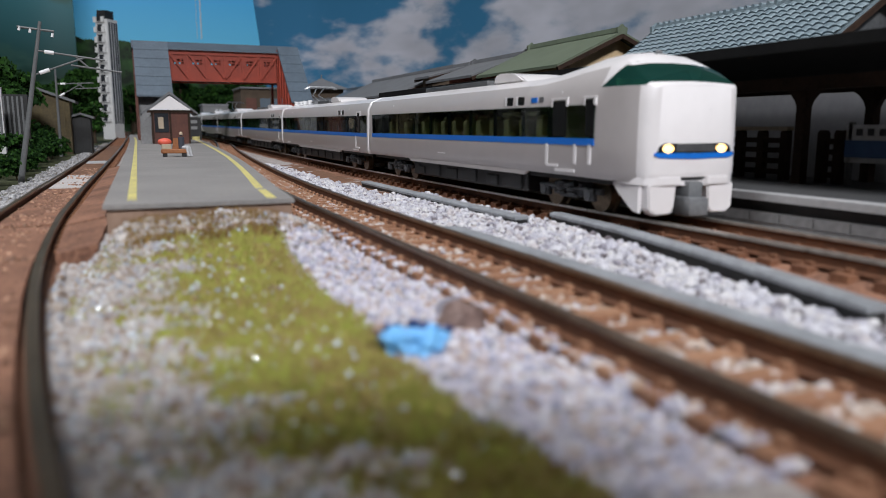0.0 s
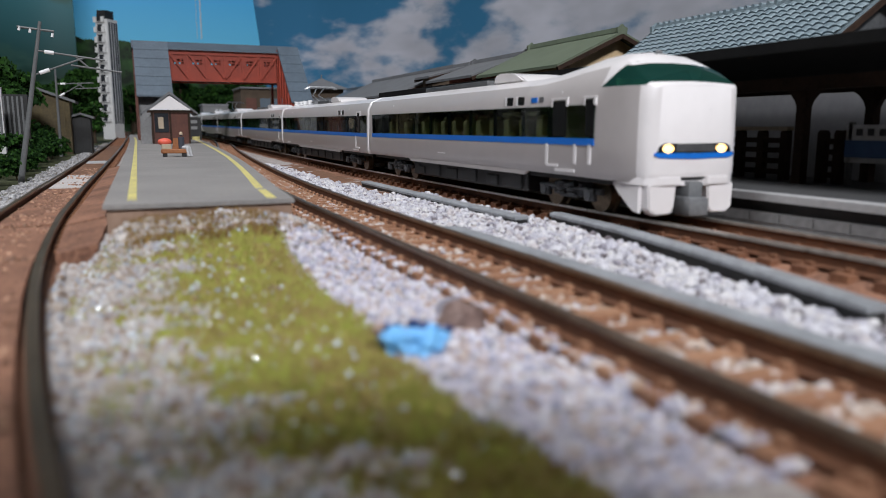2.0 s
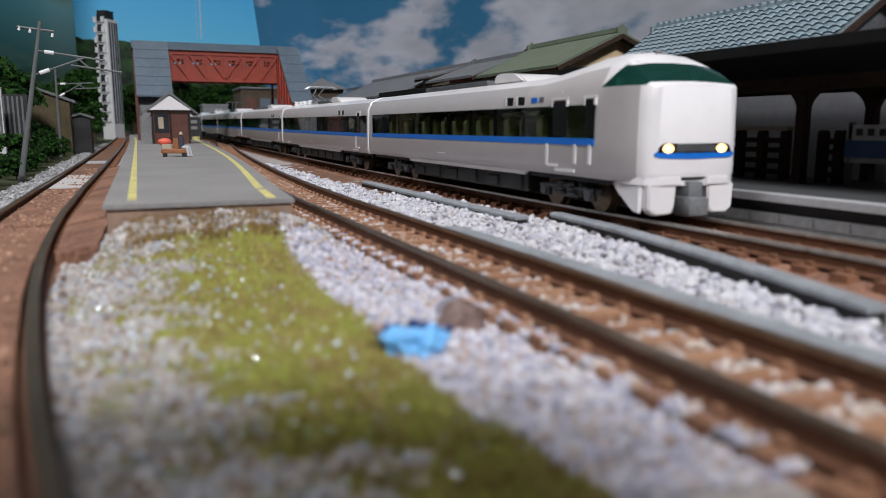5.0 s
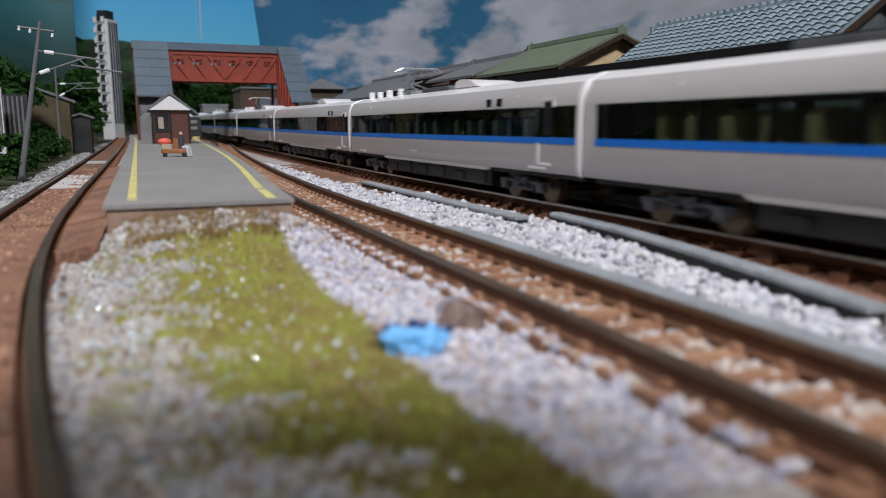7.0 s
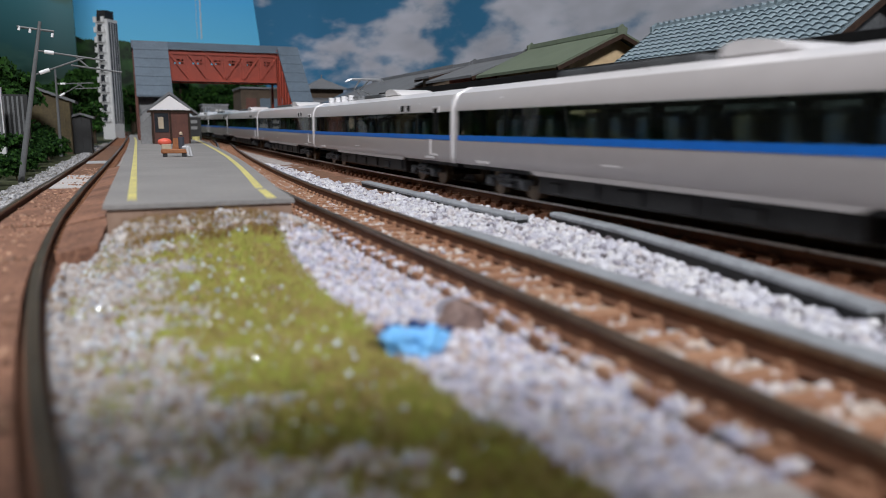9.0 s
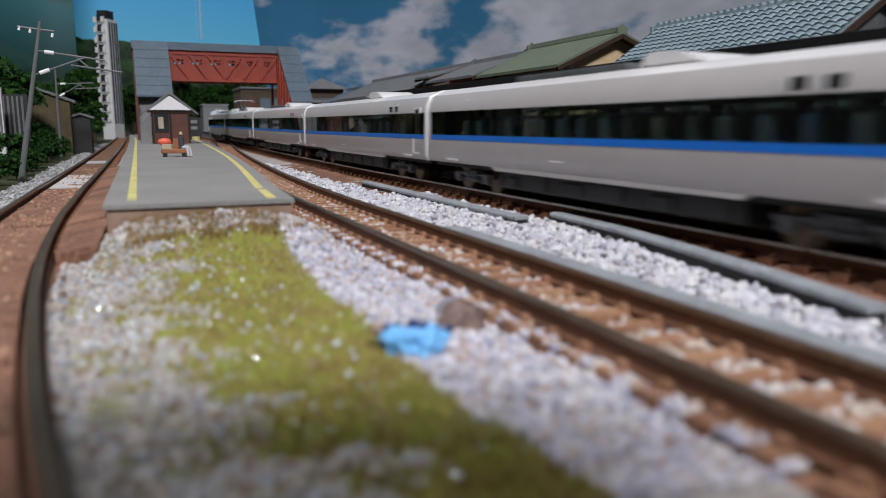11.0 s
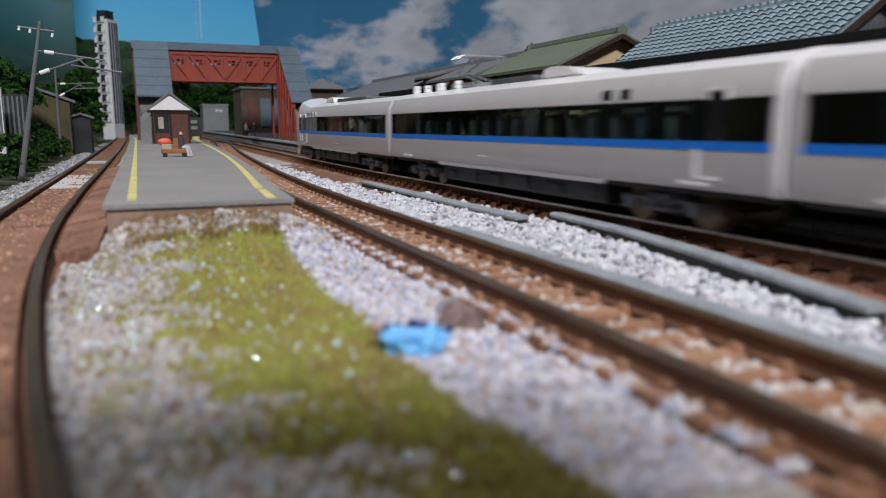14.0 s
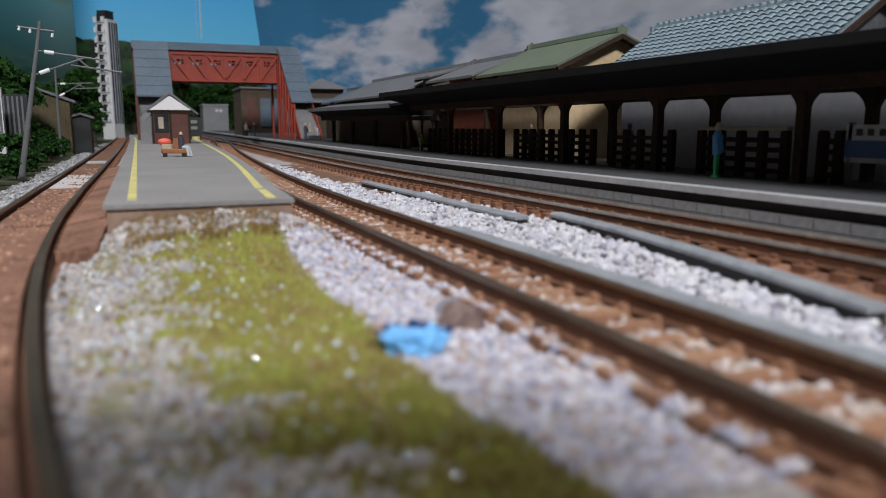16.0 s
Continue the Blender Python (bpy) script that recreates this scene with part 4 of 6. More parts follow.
def platform_things():
    for y0, y1 in ((95, 98.5), (107, 130), (140, 163), (172, 216), (226, 292)):
        pale = y0 == 107
        fence(118, y0, y1, "dark timber fence with a pale top rail" if pale else "dark timber fence with round-topped posts", pale)
    figure(111.5, 118.3, PLAT_Z, [FIG_GREEN, FIG_BLUE, SKIN], "figurine in blue jacket and green trousers on the platform")
    figure(121, 160, PLAT_Z, [FIG_DARK, FIG_DARK, FIG_DARK], "dark figurine standing by the fence")
    figure(121, 212, PLAT_Z + rise(212), [FIG_DARK, FIG_DARK, SKIN], "dark blue figurine standing by the fence")
    figure(114, 292, PLAT_Z + rise(292), [FIG_TAN, YELLOW, FIG_TAN], "small pale yellow figurine on the platform", scale=0.6)
    figure(112, 490, PLAT_Z + rise(490), [FIG_TAN, FIG_TAN, SKIN], "figurine in a tan coat beside the footbridge")
    figure(104, 468, PLAT_Z + rise(468), [FIG_DARK, FIG_DARK, SKIN], "dark figurine on the platform")
    figure(92, 640, PLAT_Z + rise(640), [FIG_DARK, SIGN_WHITE, SKIN], "figurine in a white shirt under the footbridge")
    figure(95, 615, PLAT_Z + rise(615), [FIG_DARK, FIG_DARK, SKIN], "dark figurine under the footbridge")
    # name board
    t = thing("station_name_board", (118, 88, PLAT_Z), "white station name board with a blue band on two posts", "sign")
    for y in (-5.2, 4.8):
        bm = bmesh.new()
        box(bm, -0.4, 0.4, y - 0.4, y + 0.4, 0, 11)
        part("post", bm, POLE_GREY, t)
    bm = bmesh.new()
    box(bm, -0.4, 0.4, -6, 5.6, 4.0, 10.6)
    part("panel", bm, SIGN_WHITE, t)
    bm = bmesh.new()
    box(bm, -0.55, -0.35, -6, 5.6, 4.9, 7.9)
    part("band", bm, SIGN_BLUE, t, "dark blue band")
    for y in (-3.6, -1.4, 0.8, 3.0):
        bm = bmesh.new()
        box(bm, -0.5, -0.35, y - 0.6, y + 0.6, 8.7, 9.9)
        part("lettering_bar", bm, SIGN_INK, t)
    # white picket panel and potted plants near the footbridge
    t = thing("picket_panel", (116, 486, PLAT_Z + rise(486)), "white picket panel on the platform", "fence")
    for i in range(7):
        bm = bmesh.new()
        box(bm, -0.3, 0.3, i * 1.6, i * 1.6 + 0.9, 0, 8)
        part("picket", bm, SIGN_WHITE, t)
    bm = bmesh.new()
    box(bm, -0.2, 0.5, 0, 11, 5.2, 6.0)
    part("rail", bm, SIGN_WHITE, t)


# ---- footbridge ----
def footbridge():
    Y, D = 552, 26
    z0 = PLAT_Z + rise(Y)
    t = thing("footbridge", (0, Y, z0), "vermilion timber footbridge with blue-grey roofed stairs", "footbridge")
    xa, xb = 29.5, 103.5
    f, top = 45.5 - z0, 67.5 - z0
    bm = bmesh.new()
    box(bm, xa - 20, xb + 14, 0.6, D - 0.6, f + 1, f + 3)
    part("deck", bm, BRIDGE_SHADE, t)
    for yy in (0.0, D):
        bm = bmesh.new()
        box(bm, xa, xb, yy - 0.6, yy + 0.6, f, f + 2.2)
        part("lower_chord", bm, BRIDGE_RED, t)
        bm = bmesh.new()
        box(bm, xa, xb, yy - 0.6, yy + 0.6, top - 4, top)
        part("upper_chord", bm, BRIDGE_RED, t)
        n = 6
        w = (xb - xa) / n
        for i in range(n + 1):
            bm = bmesh.new()
            x = xa + i * w
            box(bm, max(xa, x - 0.7), min(xb, x + 0.7), yy - 0.7, yy + 0.7, f, top)
            part("upright", bm, BRIDGE_RED, t)
        for i in range(n):
            bm = bmesh.new()
            x = xa + i * w
            p, q = ((x, x + w) if i < n / 2 else (x + w, x))
            beam(bm, (p, yy - 1.0, top - 3), (q, yy - 1.0, f + 2), 0.9, 1.3)
            part("diagonal", bm, BRIDGE_RED, t)
            bm = bmesh.new()
            y0, y1 = yy + 0.3, yy + 0.7
            box(bm, x + 0.7, x + w - 0.7, y0, y1, f + 2, top - 10.4)
            box(bm, x + 0.7, x + w - 0.7, y0, y1, top - 7.2, top - 3.9)
            box(bm, x + 0.7, x + w * 0.24, y0, y1, top - 10.4, top - 7.2)
            box(bm, x + w * 0.76, x + w - 0.7, y0, y1, top - 10.4, top - 7.2)
            part("panel", bm, BRIDGE_RED, t)
            for k in (-1, 1):
                bm = bmesh.new()
                xm = x + w / 2 + k * w * 0.13
                box(bm, xm - 0.35, xm + 0.35, yy + 0.2, yy + 0.6, top - 10.4, top - 7.2)
                part("mullion", bm, BRIDGE_RED, t)
            bm = bmesh.new()
            box(bm, x + w * 0.22, x + w * 0.8, yy - 0.45, yy + 0.1, top - 9.2, top - 8.4)
            part("rail", bm, BRIDGE_RED, t)
    bm = bmesh.new()
    prism(bm, [(-2.5, top - 0.2), (D / 2, top + 5.6), (D + 2.5, top - 0.2), (D + 2.5, top - 1.2), (D / 2, top + 4.4), (-2.5, top - 1.2)], 6, 119, "x")
    part("roof", bm, SLATE, t)
    # roofed stairs, falling towards the camera
    for x0, x1, low, run, name in ((7.0, 29.0, 34.5, 34, "stair_roof"), (103.5, 118.5, 31.5, 46, "stair_roof")):
        zl = low - z0
        bm = bmesh.new()
        prism(bm, [(0, top + 4), (-run, zl), (-run, zl - 1.2), (0, top + 2.4)], x0, x1, "x")
        part(name, bm, SLATE, t)
        for k in range(1, 6):
            bm = bmesh.new()
            y = -run * k / 6
            z = top + 4 + (zl - top - 4) * k / 6
            beam(bm, (x0 + 0.2, y, z + 0.12), (x1 - 0.2, y, z + 0.12), 0.5, 0.35)
            part("roof_seam", bm, SLATE, t)
        for xs in (x0 + 0.4, x1 - 0.4):
            bm = bmesh.new()
            prism(bm, [(0, top + 2), (-run + 1, zl - 1.4), (-run - 26, 0.0), (-run - 20, 0.0), (0, f - 4)], xs - 0.3, xs + 0.3, "x")
            part("stair_side", bm, BRIDGE_RED if x0 > 50 else RED_BROWN, t)
        for k in range(7):
            bm = bmesh.new()
            y = -(run + 18) * k / 7
            top_k = top + 2 + (zl - 1.4 - top - 2) * min(1, -y / run)
            box(bm, x0 - 0.7, x0 + 0.5, y - 0.7, y + 0.7, 0, max(4, top_k - 1))
            part("stair_post", bm, BRIDGE_RED if x0 > 50 else RED_BROWN, t)
        for k in range(16):
            bm = bmesh.new()
            y = -(run + 24) * (1 - k / 16)
            box(bm, x0 + 0.7, x1 - 0.7, y, y + 3.6, max(0, f * k / 16 - 2.5), f * (k + 1) / 16)
            part("step", bm, CONCRETE, t)
        for xs in (x0 + 0.4, x1 - 0.4):
            for y in (0, D):
                bm = bmesh.new()
                box(bm, xs - 0.8, xs + 0.8, y - 0.8, y + 0.8, 0, top)
                part("column", bm, BRIDGE_RED if x0 > 50 else RED_BROWN, t)
        bm = bmesh.new()
        box(bm, x0 + 0.2, x1 - 0.2, D - 1, D, f, top)
        part("end_wall", bm, BRIDGE_RED, t)


# ---- island hut, bench and clutter ----
def island_things():
    y = 418
    z = 4.0 + rise(y)
    t = thing("waiting_hut", (21, y, z), "small red-brown waiting hut with a pale gable", "hut")
    bm = bmesh.new()
    box(bm, -8.5, 9.5, 0, 26, 0, 17.5)
    part("wall", bm, RED_BROWN, t)
    bm = bmesh.new()
    prism(bm, [(-9.8, 17.6), (10.8, 17.6), (0.5, 25.0)], -2.0, 26)
    part("gable", bm, WHITE_PAINT, t, "pale lilac gable board")
    for a, b in (((-13.6, 16.2), (0.5, 27.3)), ((14.2, 16.2), (0.5, 27.3))):
        bm = bmesh.new()
        prism(bm, [a, b, (b[0], b[1] - 1.5), (a[0], a[1] - 1.2)], -1.6, 28)
        part("roof", bm, GREY_ROOF, t)
    bm = bmesh.new()
    box(bm, -11, 12, -0.9, 0.3, 16.2, 17.4)
    part("lintel", bm, TIMBER, t)
    bm = bmesh.new()
    box(bm, -7.6, -0.6, -0.35, 0.4, 6, 16)
    part("window", bm, DARK_WINDOW, t)
    # a tan plate paints the pale reflection on the dark window
    bm = bmesh.new()
    box(bm, -5.8, -3.2, -0.6, -0.3, 8, 14)
    part("pane_reflection", bm, FIG_TAN, t, "pale plate that paints a reflection on the window")
    bm = bmesh.new()
    box(bm, 2.4, 9.0, -0.3, 0.3, 0, 15)
    part("door", bm, RED_BROWN, t)
    for px in (-8.5, 0.2, 9.5):
        bm = bmesh.new()
        box(bm, px - 0.5, px + 0.5, -0.6, 0.4, 0, 16.2)
        part("post", bm, TIMBER, t)
    bm = bmesh.new()
    box(bm, -14.5, -9.2, 2, 12, 0, 9)
    prism(bm, [(-14.8, 9), (-9, 9), (-9, 15.5)], 1.8, 12.2)
    part("side_bay", bm, CONCRETE, t, "grey sloped side bay")
    # bench with a bag and a seated figurine
    yb = 263
    z = 4.0 + rise(yb)
    t = thing("bench", (14.1, yb, z), "low orange-brown wooden bench on feet", "bench")
    bm = bmesh.new()
    box(bm, -4.2, 4.2, -1.6, 1.6, 1.2, 2.6, 0.3)
    part("seat", bm, ORANGE_WOOD, t)
    bm = bmesh.new()
    prism(bm, [(-0.6, 2.6), (2.0, 2.6), (1.3, 6.2), (-0.1, 6.2)], 0.4, 1.6)
    part("backrest", bm, ORANGE_WOOD, t)
    for x in (-3, 3):
        bm = bmesh.new()
        box(bm, x - 0.7, x + 0.7, -1.2, 1.2, 0, 1.3)
        part("foot", bm, DARK_GEAR, t)
    bm = bmesh.new()
    box(bm, -1.7, 1.3, -1.1, 1.1, 0, 1.7, 0.2)
    solid("parcel", bm, FIG_TAN, "pale tan parcel on the bench", "parcel", at=(11.8, yb, z + 2.6))
    bm = bmesh.new()
    ball(bm, (0, 0, 0), 2.3, 1.4, 1.3, 2)
    solid("bag", bm, FIG_RED, "coral red bag on the parcel", "bag", at=(11.2, yb, z + 5.0), smooth=True)
    figure(16.4, yb - 0.4, z + 2.2, [SIGN_WHITE, FIG_DARK, SKIN], "seated figurine in dark blue on the bench", seated=True)
    # wayside cabinet and yellow bin beyond the hut
    zc = 4.0 + rise(520)
    t = thing("relay_cabinet", (41.5, 520, zc - 2.5), "dark grey relay cabinet with pale vents", "cabinet")
    bm = bmesh.new()
    box(bm, -4, 4, 0, 6, 0, 17)
    part("body", bm, DARK_GEAR, t)
    for zz in (9, 13):
        bm = bmesh.new()
        box(bm, -2.4, 1.6, -0.3, 0, zz, zz + 2)
        part("vent", bm, CONCRETE, t)
    bm = bmesh.new()
    rod(bm, (0, 0, 0), (0, 0, 4.5), 2.4, 12)
    solid("bin", bm, YELLOW, "small round yellow bin beside the cabinet", "bin", at=(41, 508, zc - 2.6))


# ---- the far end: buildings, poles, trees ----
def far_end():
    t = thing("apartment_tower", (-18.0, 850, -3 + rise(850)), "tall white apartment tower with balconies and a dark top", "tower block", turn=-38)
    t.scale = (0.62, 0.62, 1)
    H = 121
    bm = bmesh.new()
    box(bm, -10, 13, 0, 24, 0, H)
    part("wall", bm, WHITE_TOWER, t)
    bm = bmesh.new()
    box(bm, -8, 8, 2, 22, H, H + 9)
    part("roof_house", bm, DARK_GEAR, t, "dark roof house")
    for i in range(11):
        z = 18 + i * 10
        for xx in (-11.5, 3.2):
            bm = bmesh.new()
            box(bm, xx - 1.0, xx + 4.2, -2.4, 0, z, z + 5.5)
            part("balcony", bm, WHITE_TOWER, t)
        bm = bmesh.new()
        box(bm, -6.8, 2.2, -0.5, 0.2, z + 1, z + 8)
        part("window", bm, DARK_WINDOW, t)
        bm = bmesh.new()
        box(bm, -7.2, 2.6, -1.2, 0, z - 0.6, z + 0.4)
        part("ledge", bm, CONCRETE, t)
    for yy in (4, 10, 16, 21):
        bm = bmesh.new()
        box(bm, 12.8, 13.4, yy - 1.6, yy + 1.6, 16, H - 3)
        part("window_strip", bm, DARK_WINDOW, t)

    def pole(x, y, lean, arms, h, label):
        t = thing("catenary_pole", (x, y, -3 + rise(y)), label, "pole", group="catenary poles")
        t.rotation_euler = (0, radians(lean), 0)
        t.scale = (h, h, h)
        bm = bmesh.new()
        rod(bm, (0, 0, 0), (0, 0, 51), 0.95, 12, 0.5)
        part("mast", bm, POLE_GREY, t)
        if arms:
            bm = bmesh.new()
            rod(bm, (-6, 0, 48.0), (4.2, 0, 48.9), 0.38)
            part("crossarm", bm, POLE_GREY, t)
            for xx in (-5.4, -2.4, 3.8):
                bm = bmesh.new()
                rod(bm, (xx, 0, 47.0), (xx, 0, 48.3), 0.4)
                part("insulator", bm, CERAMIC, t)
        for a, b in (((0, 0, 42.0), (19.6, 0, 43.2)), ((0, 0, 34.3), (14, 0, 43.0)), ((10, 0, 39.6), (25, 0, 40.5)), ((11, 0, 42.5), (15.3, 0, 39.8))):
            bm = bmesh.new()
            rod(bm, a, b, 0.3)
            part("bracket", bm, POLE_GREY, t)
        for a, b in (((2.2, 0, 42.1), (4.8, 0, 42.3)), ((1.6, 0, 35.3), (4.2, 0, 36.9))):
            bm = bmesh.new()
            rod(bm, a, b, 0.62, 10)
            part("insulator", bm, CERAMIC, t)
    pole(-31, 258, 10.5, True, 0.96, "grey catenary pole with bracket arms, leaning over the track")
    pole(-33, 440, 0.5, False, 0.9, "grey catenary pole with bracket arms beside the track")

    # houses along the left
    def shed(name, x, y, w, d, h, ridge, m, rm, label, turn=0):
        t = thing(name, (x, y, -3 + rise(y)), label, "shed", turn=turn)
        bm = bmesh.new()
        prism(bm, [(-w / 2, 0), (w / 2, 0), (w / 2, h), (0, h + ridge), (-w / 2, h)], 0, d)
        part("wall", bm, m, t)
        for s in (-1, 1):
            bm = bmesh.new()
            prism(bm, [(s * (w / 2 + 2), h - 1.0), (0, h + ridge + 0.8), (0, h + ridge + 2), (s * (w / 2 + 2), h + 0.4)], -2, d + 2)
            part("roof", bm, rm, t)
        n = max(3, int(w / 5))
        for i in range(n):
            bm = bmesh.new()
            xx = -w / 2 + w * (i + 0.5) / n
            box(bm, xx - 0.4, xx + 0.4, -0.5, 0.1, 1, h)
            part("batten", bm, m, t)
        return t
    t = thing("boarded_shed", (-38, 470, -3 + rise(470)), "tall olive-tan boarded shed with a falling roof", "shed")
    bm = bmesh.new()
    prism(bm, [(-12, 0), (9, 0), (9, 30), (-12, 38)], 0, 26)
    part("wall", bm, OLIVE_BOARD, t)
    for k in range(9):
        bm = bmesh.new()
        xx = -11.5 + k * 2.5
        box(bm, xx - 0.25, xx + 0.25, -0.4, 0.1, 0, 37 - (xx + 12) * 8 / 21)
        part("batten", bm, OLIVE_BOARD, t)
    bm = bmesh.new()
    beam(bm, (-14, 12, 39.2), (12, 12, 29.4), 30, 1.4)
    for v in bm.verts:
        v.co.y = -2 if v.co.y < 12 else 28
    part("roof", bm, GREY_ROOF, t)
    # solid near-black wall paints the lean-to's dark open inside
    shed("lean_to", -24.5, 480, 10, 24, 21, 0.6, DARK_GEAR, GREY_ROOF, "low dark lean-to beside the boarded shed")

    def screen(x, y, w, h, m, rib, label):
        """A corrugated panel standing behind the bushes."""
        t = thing("corrugated_screen", (x, y, -3 + rise(y)), label, "screen")
        bm = bmesh.new()
        box(bm, -w / 2, w / 2, 0, 3, 0, h)
        part("panel", bm, m, t)
        for k in range(int(w / 1.6)):
            bm = bmesh.new()
            xx = -w / 2 + 0.8 + k * 1.6
            box(bm, xx - 0.35, xx + 0.35, -0.6, 0.1, h * 0.35, h - 0.8)
            part("rib", bm, rib, t)
    screen(-46, 318, 8, 31, WHITE_TOWER, GREY_ROOF, "pale corrugated metal screen behind the bushes")
    screen(-40, 335, 9, 29, DARK_GEAR, POLE_GREY, "dark corrugated screen with pale ribs behind the bushes")

    # flat-roofed works beyond the footbridge
    t = thing("works_building", (118, 1000, -3 + rise(1000)), "grey flat-roofed works building with panes painted as lit", "building")
    bm = bmesh.new()
    box(bm, -27, 4, 0, 40, 0, 39)
    part("wall", bm, CONCRETE, t)
    bm = bmesh.new()
    box(bm, -28, 5, -1, 41, 39, 40.6)
    part("parapet", bm, GREY_WALL, t)
    # white wall colour on the panes imitates light in the windows
    for x in (-12, -7):
        bm = bmesh.new()
        box(bm, x, x + 3.6, -0.4, 0.2, 31, 34)
        part("window", bm, WHITE_TOWER, t, "window pane in white that paints its light")
    t = thing("store_building", (122, 662, -3 + rise(760)), "dark weathered store with posters", "building")
    bm = bmesh.new()
    box(bm, -30, 22, 0, 50, 0, 46)
    part("wall", bm, BROWN_WALL, t)
    bm = bmesh.new()
    box(bm, -31, 23, -2, 51, 46, 47.5)
    part("roof", bm, GREY_ROOF, t)
    for x, m in ((-26, RED_BROWN), (-14, SLATE), (-3, SLATE), (9, CONCRETE)):
        bm = bmesh.new()
        box(bm, x, x + 9, -0.6, 0.1, 14, 38)
        part("shutter", bm, m, t)
    bm = bmesh.new()
    box(bm, -52, 40, -10, 0, 0, 9)
    solid("loading_dock", bm, CONCRETE, "grey concrete loading dock", "dock", at=(148, 655, -3 + rise(655)))


def clump(bm, c, r, n, rg, leaf=0.9):
    for _ in range(n):
        d = Vector(rg.normal(size=3))
        d.normalize()
        d.z = abs(d.z) * 0.9 - 0.15
        p = Vector(c) + Vector((d.x * r[0], d.y * r[1], d.z * r[2])) * (0.55 + 0.5 * rg.rand())
        u, v = Vector(rg.normal(size=3)).normalized(), Vector(rg.normal(size=3)).normalized()
        s = leaf * (0.6 + 0.8 * rg.rand())
        vs = [bm.verts.new(p + u * s), bm.verts.new(p + v * s), bm.verts.new(p - u * s * 0.8), bm.verts.new(p - v * s * 0.7)]
        bm.faces.new(vs)


def foliage():
    rg = np.random.RandomState(8)

    def mesh_tree(name, h, r, seed, material, leaves, label, category="tree"):
        g = np.random.RandomState(seed)
        t = thing(name, (0, 0, -50), label, category)
        bm = bmesh.new()
        rod(bm, (0, 0, 0), (0.5, 0.3, h * 0.75), h * 0.035, 8, h * 0.012)
        for k in range(5):
            a = g.rand() * 6.28
            rod(bm, (0, 0, h * (0.25 + 0.1 * k)), (math.cos(a) * r * 0.6, math.sin(a) * r * 0.6, h * (0.45 + 0.11 * k)), h * 0.014, 6, h * 0.006)
        part("trunk", bm, BARK, t)
        bm = bmesh.new()
        for k in range(9):
            a, q = g.rand() * 6.28, g.rand() ** 0.5
            z = h * (0.22 + 0.66 * g.rand())
            w = r * (1.0 - 0.5 * z / h)
            clump(bm, (math.cos(a) * w * q, math.sin(a) * w * q, z), (r * 0.5, r * 0.5, r * 0.42), leaves // 9, g, r * 0.085)
        part("crown", bm, material, t)
        return t
    protos = [mesh_tree("tree", 30, 12, 31, LEAF, 2200, "dense dark green model tree"), mesh_tree("tree", 36, 13, 32, LEAF_FAR, 2200, "dense mid green model tree"),
              mesh_tree("bush", 9, 7, 33, LEAF, 1500, "low dark green foliage bush", "bush")]
    spots = []
    for i in range(16):
        spots.append((2, -31.5 - 5 * rg.rand() - i * 0.3, 225 + i * 22, 0.75 + 0.4 * rg.rand()))
    for i in range(14):
        spots.append((2, -43 - 8 * rg.rand(), 225 + i * 26, 1.2 + 0.6 * rg.rand()))
    for i in range(12):
        spots.append((0, -54 - 26 * rg.rand(), 330 + i * 26, 1.35 + 0.45 * rg.rand()))
    for i in range(5):
        spots.append((0, -33 - 9 * rg.rand(), 520 + i * 34, 0.7 + 0.25 * rg.rand()))
    for i in range(9):
        spots.append((1, -72 + i * 5.8, 690 + 60 * rg.rand(), 0.8 + 0.4 * rg.rand()))
    for i in range(16):
        x = 4 + i * 15 + 6 * rg.rand()
        spots.append((i % 2, x if not 55 < x < 135 else x + 90, 1060 + 60 * rg.rand(), 1.5 + 0.5 * rg.rand()))
    for i in range(13):
        spots.append((i % 2, 10 + i * 26 + 8 * rg.rand(), 1345 + 35 * rg.rand(), 2.3 + 0.5 * rg.rand()))
    for i in range(8):
        spots.append((i % 2, -150 + i * 16, 960 + 60 * rg.rand(), 1.6 + 0.6 * rg.rand()))
    for i in range(8):
        spots.append((i % 2, -30 - 5.5 * i - 4 * rg.rand(), 560 + 40 * rg.rand() - 14 * i, 0.95 + 0.35 * rg.rand()))
    used = set()
    for k, x, y, s in spots:
        m = pose(x * MM, y * MM, (-3.2 + rise(y)) * MM, 0, 0, rg.rand() * 360)
        if k not in used:
            used.add(k)
            ob = protos[k]
            ob.matrix_world = m
        else:
            ob = copy_thing(protos[k], m)
        ob["group"] = "bushes" if k == 2 else "trees"
        if ob is not protos[k]:
            ob.scale = (s, s, s * (0.9 + 0.2 * rg.rand()))


